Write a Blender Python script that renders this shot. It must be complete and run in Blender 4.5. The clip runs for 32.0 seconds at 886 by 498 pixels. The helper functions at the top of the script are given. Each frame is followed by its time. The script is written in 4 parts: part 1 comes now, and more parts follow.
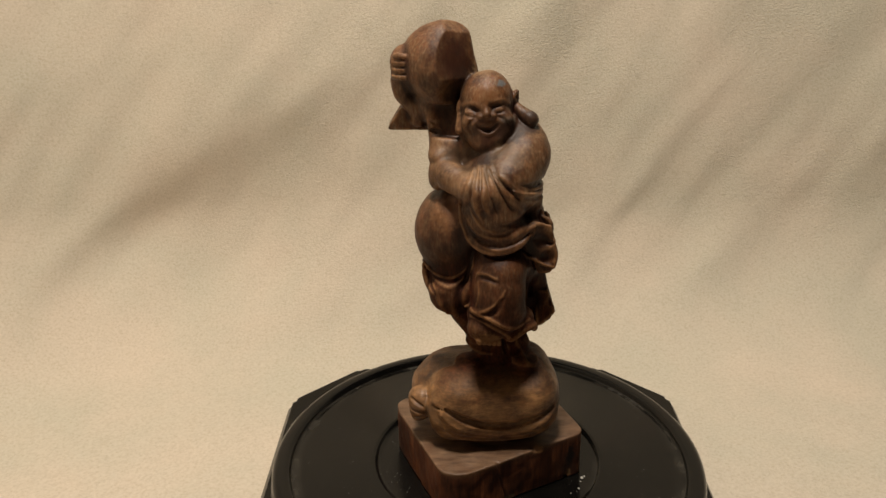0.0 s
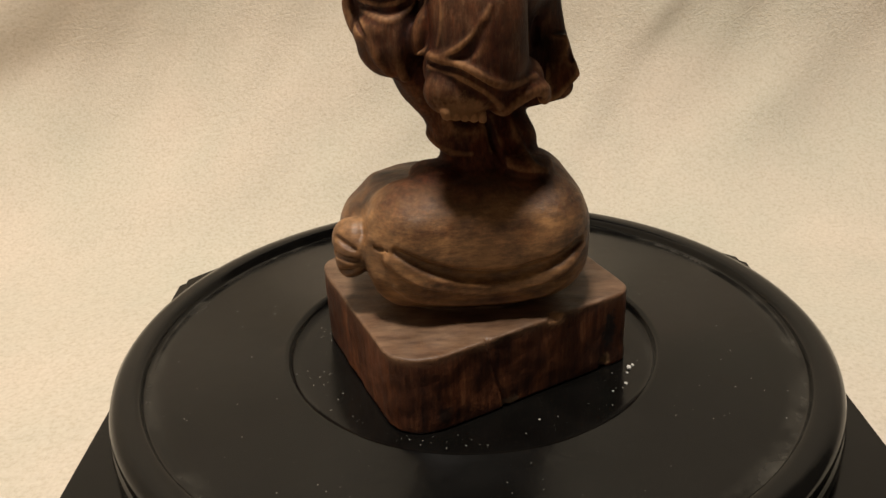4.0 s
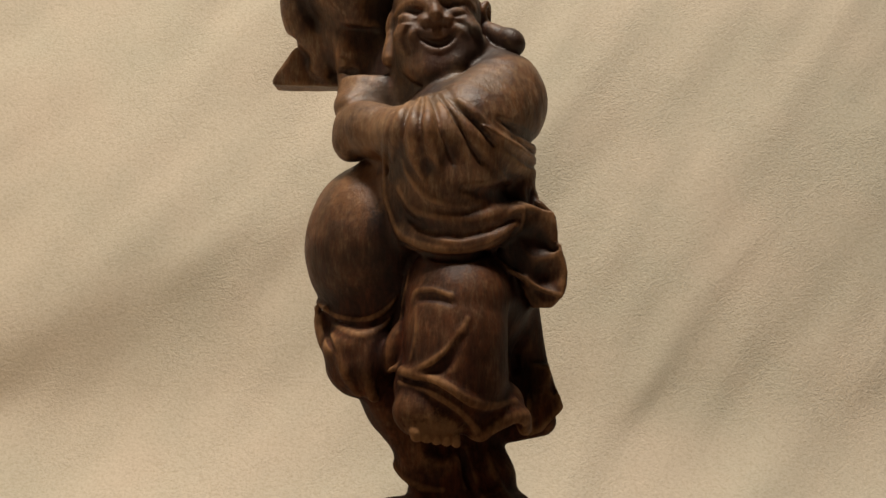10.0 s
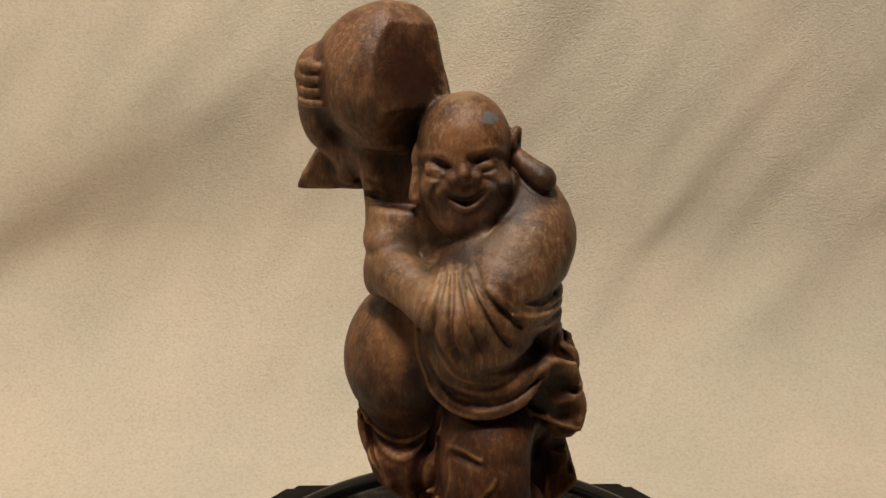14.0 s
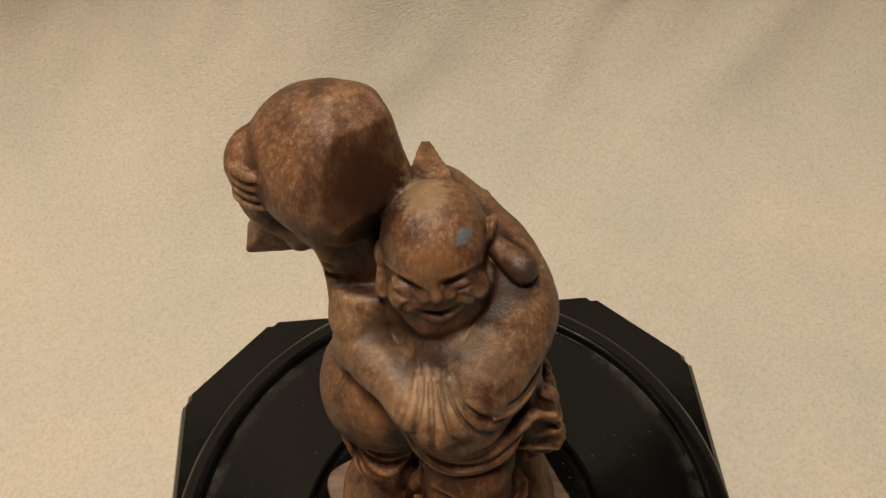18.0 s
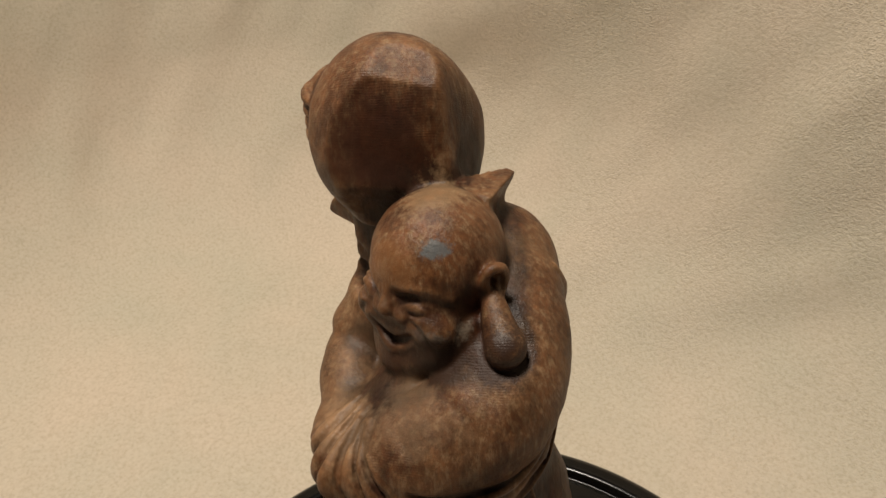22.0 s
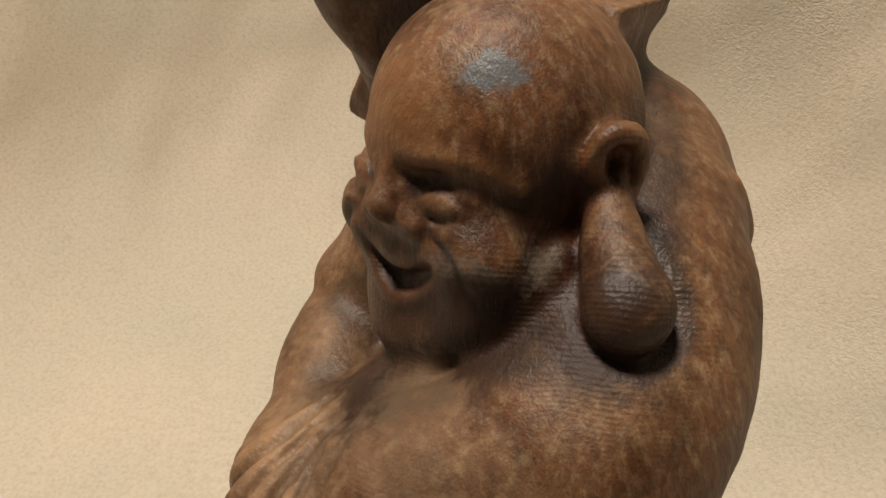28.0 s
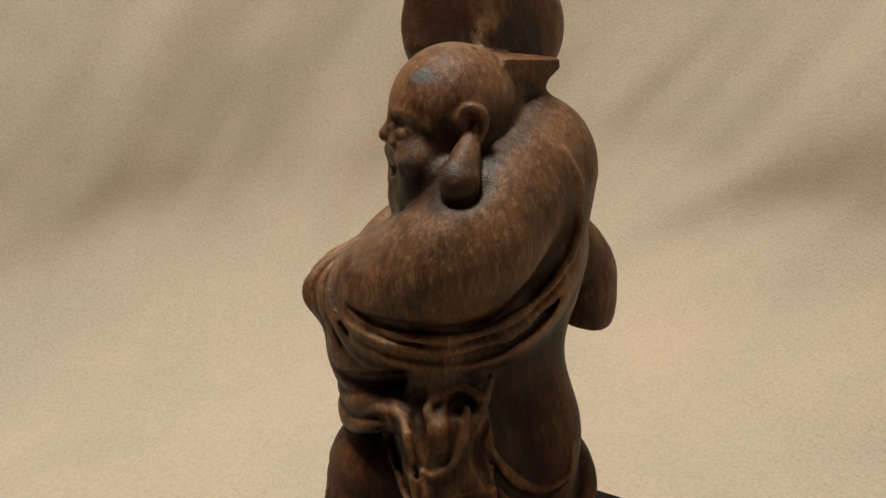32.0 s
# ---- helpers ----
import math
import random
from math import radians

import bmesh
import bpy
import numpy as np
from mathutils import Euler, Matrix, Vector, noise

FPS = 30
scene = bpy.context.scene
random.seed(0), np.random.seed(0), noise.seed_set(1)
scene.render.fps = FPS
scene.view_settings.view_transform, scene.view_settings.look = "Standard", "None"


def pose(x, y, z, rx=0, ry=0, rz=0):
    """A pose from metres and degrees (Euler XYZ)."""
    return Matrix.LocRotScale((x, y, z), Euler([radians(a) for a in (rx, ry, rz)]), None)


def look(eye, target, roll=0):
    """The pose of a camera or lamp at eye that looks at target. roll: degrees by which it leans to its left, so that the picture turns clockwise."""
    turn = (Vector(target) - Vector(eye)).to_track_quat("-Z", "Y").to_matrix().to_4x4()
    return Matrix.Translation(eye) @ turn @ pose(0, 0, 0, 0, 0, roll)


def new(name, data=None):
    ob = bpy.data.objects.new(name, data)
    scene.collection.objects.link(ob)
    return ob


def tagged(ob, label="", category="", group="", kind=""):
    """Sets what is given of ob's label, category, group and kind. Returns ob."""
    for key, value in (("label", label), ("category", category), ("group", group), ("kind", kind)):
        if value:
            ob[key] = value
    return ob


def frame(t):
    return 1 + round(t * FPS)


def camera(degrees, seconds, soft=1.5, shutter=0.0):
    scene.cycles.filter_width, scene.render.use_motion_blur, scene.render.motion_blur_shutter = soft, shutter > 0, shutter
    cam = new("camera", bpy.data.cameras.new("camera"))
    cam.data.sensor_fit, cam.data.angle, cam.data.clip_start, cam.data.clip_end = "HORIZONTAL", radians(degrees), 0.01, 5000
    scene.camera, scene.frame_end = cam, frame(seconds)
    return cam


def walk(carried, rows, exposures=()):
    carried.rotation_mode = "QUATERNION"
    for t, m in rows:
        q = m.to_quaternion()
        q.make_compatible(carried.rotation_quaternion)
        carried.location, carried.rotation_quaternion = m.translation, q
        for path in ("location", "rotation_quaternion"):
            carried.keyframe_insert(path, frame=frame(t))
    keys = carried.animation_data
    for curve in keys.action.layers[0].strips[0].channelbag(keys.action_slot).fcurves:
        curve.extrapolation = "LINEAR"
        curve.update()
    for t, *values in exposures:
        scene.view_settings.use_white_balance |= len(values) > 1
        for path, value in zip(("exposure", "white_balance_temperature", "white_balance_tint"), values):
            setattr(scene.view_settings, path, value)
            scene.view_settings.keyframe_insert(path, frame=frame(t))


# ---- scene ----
cam = camera(54.41, 32.0)
PATH = [
    (0, (-0.00949, -0.36582, 0.31716), (-0.01236, -0.08797, 0.20408), -0.60),
    (0.5, (-0.01008, -0.35560, 0.29921), (-0.01144, -0.07567, 0.19133), -1.25),
    (1, (-0.00586, -0.32630, 0.28373), (-0.00879, -0.04972, 0.16755), -0.75),
    (1.5, (-0.00510, -0.30677, 0.26301), (-0.00601, -0.03304, 0.14023), -1.48),
    (2, (-0.00313, -0.28675, 0.25100), (-0.00563, -0.01748, 0.11875), -2.14),
    (2.5, (-0.00248, -0.26889, 0.23826), (-0.00278, -0.00388, 0.09767), -2.22),
    (3, (-0.00084, -0.25704, 0.22245), (-0.00215, 0.00922, 0.08423), -2.39),
    (3.5, (0.00048, -0.24320, 0.20889), (-0.00050, 0.02449, 0.07346), -2.49),
    (5.5, (0.00210, -0.21129, 0.15113), (0.00282, 0.07632, 0.06581), -1.30),
    (6, (0.00313, -0.21196, 0.14647), (0.00368, 0.07897, 0.07324), 0.24),
    (6.5, (0.00384, -0.21190, 0.14652), (0.00432, 0.08327, 0.09292), 0.65),
    (7, (0.00535, -0.20962, 0.14606), (0.00811, 0.08741, 0.10404), 0.55),
    (7.5, (0.00422, -0.21264, 0.14724), (0.00990, 0.08659, 0.12652), 0.47),
    (8, (0.00597, -0.21124, 0.14992), (0.01149, 0.08860, 0.14181), 1.00),
    (8.5, (0.00668, -0.21300, 0.15133), (0.01200, 0.08688, 0.15786), 0.98),
    (9, (0.01007, -0.21456, 0.15616), (0.01089, 0.08502, 0.17208), 0.72),
    (9.5, (0.00473, -0.21641, 0.16540), (0.01240, 0.08332, 0.17558), 0.92),
    (10, (0.00337, -0.21562, 0.17204), (0.01074, 0.08424, 0.17723), 0.84),
    (10.5, (0.00127, -0.21614, 0.18800), (0.01207, 0.08325, 0.17225), 1.03),
    (11, (-0.00219, -0.21545, 0.20509), (0.01208, 0.08218, 0.17021), 1.59),
    (11.5, (0.00210, -0.21429, 0.21973), (0.01224, 0.08071, 0.16611), 1.76),
    (12, (0.00058, -0.21282, 0.23322), (0.00960, 0.08045, 0.17068), 1.71),
    (12.5, (-0.00059, -0.21004, 0.24996), (0.00700, 0.07886, 0.16945), 1.59),
    (13, (0.00167, -0.20494, 0.27021), (0.00196, 0.07908, 0.17362), 0.54),
    (13.5, (-0.00116, -0.20328, 0.28666), (0.00163, 0.07572, 0.17643), 0.15),
    (14, (0.00075, -0.19779, 0.30134), (0.00097, 0.07454, 0.17550), -0.30),
    (14.5, (0.00274, -0.19008, 0.31418), (0.00355, 0.07435, 0.17250), -0.24),
    (16.5, (-0.00035, -0.14692, 0.34287), (-0.00392, 0.07779, 0.14413), -0.03),
    (17, (0.00522, -0.13351, 0.35348), (-0.00419, 0.08785, 0.15122), -1.16),
    (17.5, (0.00305, -0.11993, 0.37235), (-0.00024, 0.07816, 0.14707), -1.46),
    (18, (0.00265, -0.10657, 0.38339), (0.01146, 0.07158, 0.14218), -2.20),
    (18.5, (0.00058, -0.10380, 0.38479), (0.01547, 0.07826, 0.14681), -2.36),
    (19, (-0.00076, -0.10700, 0.38385), (0.01428, 0.07695, 0.14734), -2.68),
    (19.5, (0.00034, -0.11007, 0.38181), (0.01229, 0.08104, 0.15087), -2.77),
    (20, (0.01563, -0.11491, 0.37396), (0.00038, 0.09275, 0.15798), -3.22),
    (20.5, (0.04119, -0.10934, 0.36267), (-0.01739, 0.09396, 0.14998), -4.78),
    (21, (0.05993, -0.10308, 0.35548), (-0.03941, 0.08780, 0.14645), -5.41),
    (21.5, (0.08557, -0.08644, 0.34305), (-0.05959, 0.08130, 0.14107), -4.82),
    (22, (0.09016, -0.08091, 0.33234), (-0.07218, 0.09002, 0.14679), -3.83),
    (22.5, (0.09816, -0.09143, 0.31980), (-0.07811, 0.08978, 0.15826), -1.99),
    (23, (0.11497, -0.09106, 0.30729), (-0.08506, 0.07483, 0.15740), -1.52),
    (23.5, (0.13343, -0.08702, 0.30657), (-0.08003, 0.06110, 0.15659), -2.20),
    (24, (0.13840, -0.08121, 0.30712), (-0.08264, 0.06130, 0.16279), -3.06),
    (24.5, (0.12899, -0.07876, 0.30205), (-0.09182, 0.06565, 0.15926), -3.66),
    (26.5, (0.08101, -0.05794, 0.27738), (-0.12207, 0.09870, 0.12173), -3.45),
    (27, (0.07255, -0.05738, 0.27581), (-0.12602, 0.10500, 0.12023), -3.60),
    (27.5, (0.06240, -0.04893, 0.26969), (-0.13323, 0.11271, 0.10968), -2.94),
    (28, (0.05814, -0.04298, 0.26806), (-0.13990, 0.11479, 0.10716), -2.39),
    (28.5, (0.06261, -0.03748, 0.26997), (-0.15004, 0.10430, 0.11287), -2.83),
    (29, (0.06696, -0.02651, 0.27074), (-0.16333, 0.09346, 0.12051), -3.43),
    (29.5, (0.07678, -0.01959, 0.27639), (-0.16993, 0.07790, 0.13629), -4.04),
    (30, (0.08519, -0.01790, 0.27906), (-0.17281, 0.07576, 0.15797), -4.22),
    (30.5, (0.10642, -0.01258, 0.28889), (-0.15533, 0.05244, 0.15752), -4.73),
    (31, (0.12820, -0.01956, 0.29003), (-0.13591, 0.03659, 0.15929), -5.07),
    (31.5, (0.14427, -0.02642, 0.28740), (-0.12010, 0.02901, 0.15689), -5.09),
    (32, (0.16345, -0.03295, 0.27902), (-0.10404, 0.02609, 0.15669), -4.40),
]
EXPOSURES = [(0.0, -0.42, 6500, 10), (3.0, -0.26, 6280, 10), (6.0, 0.15, 6180, 10), (8.0, -0.15, 6330, 10), (10.0, -0.4, 6520, 10), (14.0, -0.47, 6500, 10),
             (17.0, -0.5, 6450, 10), (20.0, -0.58, 6530, 10), (24.0, -0.6, 6520, 10), (28.0, -0.42, 6500, 10), (31.0, -0.62, 6500, 10), (32.0, -0.62, 6500, 10)]
walk(cam, [(t, look(eye, target, roll)) for t, eye, target, roll in PATH], EXPOSURES)

# ---- light ----
world = bpy.data.worlds.new("room_light")
scene.world = world
world.use_nodes = True
world.node_tree.nodes["Background"].inputs[0].default_value = (1.0, 0.93, 0.82, 1)
world.node_tree.nodes["Background"].inputs[1].default_value = 0.04


def area_lamp(name, eye, target, size, power, color):
    data = bpy.data.lights.new(name, "AREA")
    data.shape, data.size, data.energy, data.color = "DISK", size, power, color
    ob = new(name, data)
    ob.matrix_world = look(eye, target)
    return ob


area_lamp("ceiling_lamp_light", (-0.09, -0.17, 1.42), (0.0, 0.0, 0.1), 0.25, 30.4, (1.0, 0.92, 0.8))


# ---- materials ----
def material(name):
    m = bpy.data.materials.new(name)
    m.use_nodes = True
    t = m.node_tree
    return m, t, t.nodes["Principled BSDF"]


def node(t, kind, **values):
    n = t.nodes.new(kind)
    for key, v in values.items():
        n.inputs[key].default_value = v
    return n


def ramp(t, source, stops):
    n = t.nodes.new("ShaderNodeValToRGB")
    e = n.color_ramp.elements
    while len(e) < len(stops):
        e.new(0.5)
    for el, (pos, col) in zip(e, stops):
        el.position, el.color = pos, (*col, 1)
    t.links.new(source, n.inputs[0])
    return n


def mix(t, kind, factor, a, b):
    n = t.nodes.new("ShaderNodeMix")
    n.data_type, n.blend_type = "RGBA", kind
    for slot, v in ((0, factor), (6, a), (7, b)):
        if isinstance(v, (int, float)):
            n.inputs[slot].default_value = v
        elif isinstance(v, tuple):
            n.inputs[slot].default_value = (*v, 1)
        else:
            t.links.new(v, n.inputs[slot])
    return n.outputs[2]


def scaled_coords(t, scale, turn=(0, 0, 0)):
    co = t.nodes.new("ShaderNodeTexCoord")
    mp = t.nodes.new("ShaderNodeMapping")
    mp.inputs["Scale"].default_value = scale
    mp.inputs["Rotation"].default_value = turn
    t.links.new(co.outputs["Object"], mp.inputs[0])
    return mp.outputs[0]


def noise_tex(t, vec, scale, detail=4, rough=0.6):
    n = t.nodes.new("ShaderNodeTexNoise")
    n.inputs["Scale"].default_value, n.inputs["Detail"].default_value, n.inputs["Roughness"].default_value = scale, detail, rough
    t.links.new(vec, n.inputs["Vector"])
    return n.outputs["Fac"]


def spot_mask(t, place, r, stretch, grain):
    """A ragged patch round a place, 1 inside and 0 outside."""
    co = t.nodes.new("ShaderNodeTexCoord")
    away = t.nodes.new("ShaderNodeVectorMath")
    away.operation = "SUBTRACT"
    away.inputs[1].default_value = place
    t.links.new(co.outputs["Object"], away.inputs[0])
    squash = t.nodes.new("ShaderNodeVectorMath")
    squash.operation = "MULTIPLY"
    squash.inputs[1].default_value = stretch
    t.links.new(away.outputs[0], squash.inputs[0])
    d = t.nodes.new("ShaderNodeVectorMath")
    d.operation = "LENGTH"
    t.links.new(squash.outputs[0], d.inputs[0])
    ragged = t.nodes.new("ShaderNodeMath")
    ragged.operation = "MULTIPLY_ADD"
    ragged.inputs[1].default_value, ragged.inputs[2].default_value = r * 1.6, -r * 0.8
    t.links.new(noise_tex(t, scaled_coords(t, (1, 1, 1)), grain, 5, 0.7), ragged.inputs[0])
    total = t.nodes.new("ShaderNodeMath")
    total.operation = "ADD"
    t.links.new(d.outputs["Value"], total.inputs[0])
    t.links.new(ragged.outputs[0], total.inputs[1])
    mp = t.nodes.new("ShaderNodeMapRange")
    mp.inputs["From Min"].default_value, mp.inputs["From Max"].default_value = r * 0.5, r * 0.85
    mp.inputs["To Min"].default_value, mp.inputs["To Max"].default_value = 1.0, 0.0
    t.links.new(total.outputs[0], mp.inputs["Value"])
    return mp.outputs[0]


SPOTS = [
    # grey scuffs on the brow and the ear lobe
    ((0.0128, -0.0016, 0.2446), 0.0028, (0.75, 0.62, 1.3), 900, (0.11, 0.128, 0.135), 0.75),
    ((0.0262, -0.0004, 0.2312), 0.0026, (1, 1, 0.7), 700, (0.12, 0.126, 0.126), 0.6),
    ((0.0140, -0.0055, 0.2296), 0.0036, (0.8, 1, 1.3), 600, (0.17, 0.15, 0.125), 0.6),
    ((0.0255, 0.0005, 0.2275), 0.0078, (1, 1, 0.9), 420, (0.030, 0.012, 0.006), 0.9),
    ((0.0060, -0.0045, 0.2400), 0.0060, (0.7, 1, 1), 350, (0.20, 0.085, 0.030), 0.5),
    ((0.0160, -0.0010, 0.2285), 0.0036, (1, 0.8, 1), 800, (0.17, 0.135, 0.1), 0.55),
    ((-0.0100, 0.0060, 0.2530), 0.0120, (0.9, 0.7, 0.8), 160, (0.046, 0.0135, 0.0055), 0.6),
    ((0.0050, 0.0080, 0.2485), 0.0075, (1, 0.8, 0.7), 500, (0.30, 0.19, 0.10), 0.5),
    # dark red patches on the jaw, the chin and the shoulder
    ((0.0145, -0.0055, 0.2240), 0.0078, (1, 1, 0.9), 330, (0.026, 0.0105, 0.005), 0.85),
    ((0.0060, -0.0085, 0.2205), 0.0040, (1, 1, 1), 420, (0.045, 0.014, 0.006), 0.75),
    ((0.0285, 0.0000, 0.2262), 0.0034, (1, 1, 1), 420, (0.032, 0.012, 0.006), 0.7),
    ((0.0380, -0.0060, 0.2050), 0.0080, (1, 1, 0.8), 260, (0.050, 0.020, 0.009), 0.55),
    # pale rubbed cuff, forearm, chest and shoulder, their top-lit sheen painted in too
    ((-0.0120, -0.0040, 0.2125), 0.0120, (0.8, 0.8, 1.1), 260, (0.36, 0.225, 0.12), 0.12),
    ((-0.0060, -0.0150, 0.2060), 0.0110, (0.7, 0.9, 1.1), 260, (0.36, 0.215, 0.115), 0.18),
    ((0.0045, -0.0190, 0.2085), 0.0085, (0.7, 0.9, 1.0), 320, (0.38, 0.235, 0.130), 0.26),
    ((0.0160, -0.0110, 0.2150), 0.0100, (0.8, 0.8, 1.2), 240, (0.34, 0.225, 0.135), 0.2),
    ((-0.0120, -0.0130, 0.1920), 0.0110, (1, 0.8, 0.8), 300, (0.24, 0.105, 0.038), 0.3),
    # worn toes; shade over the middle of the face painted as a dark patch
    ((0.0065, -0.0275, 0.1350), 0.0070, (0.8, 1, 1.2), 500, (0.26, 0.135, 0.060), 0.4),
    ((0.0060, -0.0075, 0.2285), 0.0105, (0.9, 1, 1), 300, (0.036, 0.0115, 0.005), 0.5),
    # pale chips, a black stain and glue on the plinth
    ((0.0312, -0.0206, 0.0722), 0.0036, (0.8, 1, 1.3), 500, (0.32, 0.165, 0.075), 0.8),
    ((0.0470, -0.0115, 0.0528), 0.0026, (0.9, 1, 0.9), 600, (0.36, 0.2, 0.09), 0.8),
    ((0.0176, -0.0286, 0.0515), 0.0028, (0.6, 1, 1.2), 600, (0.28, 0.18, 0.1), 0.7),
    ((0.0483, -0.0110, 0.0630), 0.0046, (1.3, 1.3, 0.5), 500, (0.012, 0.010, 0.009), 0.9),
    ((-0.0008, -0.0390, 0.0550), 0.0030, (1, 1, 0.7), 500, (0.015, 0.010, 0.008), 0.8),
]


def wood_material():
    m, t, p = material("carved_rosewood")
    base = ramp(t, noise_tex(t, scaled_coords(t, (1, 1, 0.3)), 170, 8, 0.72), [(0.26, (0.014, 0.0024, 0.0007)), (0.48, (0.036, 0.0072, 0.0019)), (0.74, (0.092, 0.0225, 0.0058))])
    blotch = ramp(t, noise_tex(t, scaled_coords(t, (1, 1, 1)), 42, 4), [(0.32, (0.52, 0.45, 0.41)), (0.66, (1.15, 1.12, 1.08))])
    col = mix(t, "MULTIPLY", 1.0, base.outputs[0], blotch.outputs[0])
    # streaky vertical grain and dark pores
    grain = ramp(t, noise_tex(t, scaled_coords(t, (1, 1, 0.05)), 800, 4, 0.7), [(0.36, (0.42, 0.38, 0.36)), (0.58, (1.15, 1.12, 1.08))])
    col = mix(t, "MULTIPLY", 0.7, col, grain.outputs[0])
    speck = ramp(t, noise_tex(t, scaled_coords(t, (1, 1, 0.5)), 1300, 2), [(0.34, (0.4, 0.38, 0.36)), (0.46, (1, 1, 1))])
    col = mix(t, "MULTIPLY", 0.4, col, speck.outputs[0])
    # rubbed ridges go pale, doubling as painted highlights; hollows keep the dark base
    edge_wear_light, bulge_wear_light = t.nodes.new("ShaderNodeAttribute"), t.nodes.new("ShaderNodeAttribute")
    edge_wear_light.attribute_name, bulge_wear_light.attribute_name = "edge_wear_light", "bulge_wear_light"
    worn_light = ramp(t, edge_wear_light.outputs["Fac"], [(0.04, (0, 0, 0)), (0.2, (0.9, 0.9, 0.9))])
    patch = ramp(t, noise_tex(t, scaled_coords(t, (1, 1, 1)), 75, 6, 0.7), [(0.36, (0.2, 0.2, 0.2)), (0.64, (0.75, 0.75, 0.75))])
    col = mix(t, "MIX", mix(t, "MULTIPLY", 1.0, worn_light.outputs[0], patch.outputs[0]), col, (0.33, 0.17, 0.076))
    # rubbed, dusty tan areas, palest on the bulges as painted highlights
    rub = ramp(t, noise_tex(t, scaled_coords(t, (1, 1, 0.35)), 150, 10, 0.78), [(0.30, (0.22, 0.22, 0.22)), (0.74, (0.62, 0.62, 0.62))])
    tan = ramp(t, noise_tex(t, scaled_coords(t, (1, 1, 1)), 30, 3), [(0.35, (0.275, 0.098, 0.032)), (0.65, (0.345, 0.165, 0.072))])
    touched_light = ramp(t, bulge_wear_light.outputs["Fac"], [(0.0, (0.06, 0.06, 0.06)), (0.4, (0.95, 0.95, 0.95))])
    # less tan on the lower half: its shade is painted in by height
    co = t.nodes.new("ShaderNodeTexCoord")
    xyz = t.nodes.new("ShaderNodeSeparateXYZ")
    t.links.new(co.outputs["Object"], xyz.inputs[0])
    lower_shade = ramp(t, xyz.outputs[2], [(0.115, (0.2, 0.2, 0.2)), (0.172, (0.3, 0.3, 0.3)), (0.200, (1, 1, 1))])
    touched_light = mix(t, "MULTIPLY", 1.0, touched_light.outputs[0], lower_shade.outputs[0])
    col = mix(t, "MIX", mix(t, "MULTIPLY", 1.0, rub.outputs[0], touched_light), col, tan.outputs[0])
    # greyer tan on the upper half, rubbed colour and top light painted together
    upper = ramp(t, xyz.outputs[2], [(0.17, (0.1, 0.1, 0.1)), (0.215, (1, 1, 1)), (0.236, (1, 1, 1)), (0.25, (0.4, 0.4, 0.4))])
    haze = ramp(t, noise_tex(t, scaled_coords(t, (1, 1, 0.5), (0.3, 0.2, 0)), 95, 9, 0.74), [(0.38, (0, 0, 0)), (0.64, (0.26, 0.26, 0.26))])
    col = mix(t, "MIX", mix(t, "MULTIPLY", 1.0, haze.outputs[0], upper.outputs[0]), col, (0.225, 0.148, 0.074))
    # thin pale scratches along the grain
    thread = ramp(t, noise_tex(t, scaled_coords(t, (1, 1, 0.16), (0.35, 0.25, 0)), 900, 5, 0.75), [(0.48, (0, 0, 0)), (0.66, (0.6, 0.6, 0.6))])
    col = mix(t, "MIX", mix(t, "MULTIPLY", 1.0, thread.outputs[0], touched_light), col, (0.3, 0.205, 0.115))
    mottle = ramp(t, noise_tex(t, scaled_coords(t, (1, 1, 0.6)), 900, 4, 0.7), [(0.34, (0.52, 0.47, 0.44)), (0.5, (0.95, 0.94, 0.92)), (0.68, (1.4, 1.37, 1.34))])
    col = mix(t, "MULTIPLY", 0.55, col, mottle.outputs[0])
    # old dark red stain that wore off unevenly
    stain = ramp(t, noise_tex(t, scaled_coords(t, (1, 1, 0.8)), 62, 6, 0.62), [(0.40, (0.66, 0.66, 0.66)), (0.56, (0, 0, 0))])
    col = mix(t, "MIX", stain.outputs[0], col, mix(t, "MULTIPLY", 1.0, col, (0.34, 0.27, 0.23)))
    streak = ramp(t, noise_tex(t, scaled_coords(t, (1, 1, 0.45), (0.25, 0.3, 0)), 170, 6, 0.66), [(0.4, (0.7, 0.7, 0.7)), (0.52, (0, 0, 0))])
    col = mix(t, "MIX", streak.outputs[0], col, mix(t, "MULTIPLY", 1.0, col, (0.45, 0.37, 0.32)))
    # the sack and the plinth's top are paler and drier
    sack = ramp(t, xyz.outputs[2], [(0.0728, (0, 0, 0)), (0.0736, (1, 1, 1)), (0.107, (1, 1, 1)), (0.112, (0, 0, 0))])
    pale = ramp(t, noise_tex(t, scaled_coords(t, (1, 1, 1.6)), 50, 7, 0.7), [(0.36, (0.05, 0.05, 0.05)), (0.64, (0.75, 0.75, 0.75))])
    col = mix(t, "MIX", mix(t, "MULTIPLY", 1.0, sack.outputs[0], pale.outputs[0]), col, (0.34, 0.175, 0.068))
    band = ramp(t, noise_tex(t, scaled_coords(t, (0.5, 0.6, 1.2), (0.2, 0.3, 0)), 110, 7, 0.72), [(0.34, (0.8, 0.8, 0.8)), (0.48, (0, 0, 0))])
    col = mix(t, "MIX", mix(t, "MULTIPLY", 1.0, sack.outputs[0], band.outputs[0]), col, (0.055, 0.021, 0.0075))
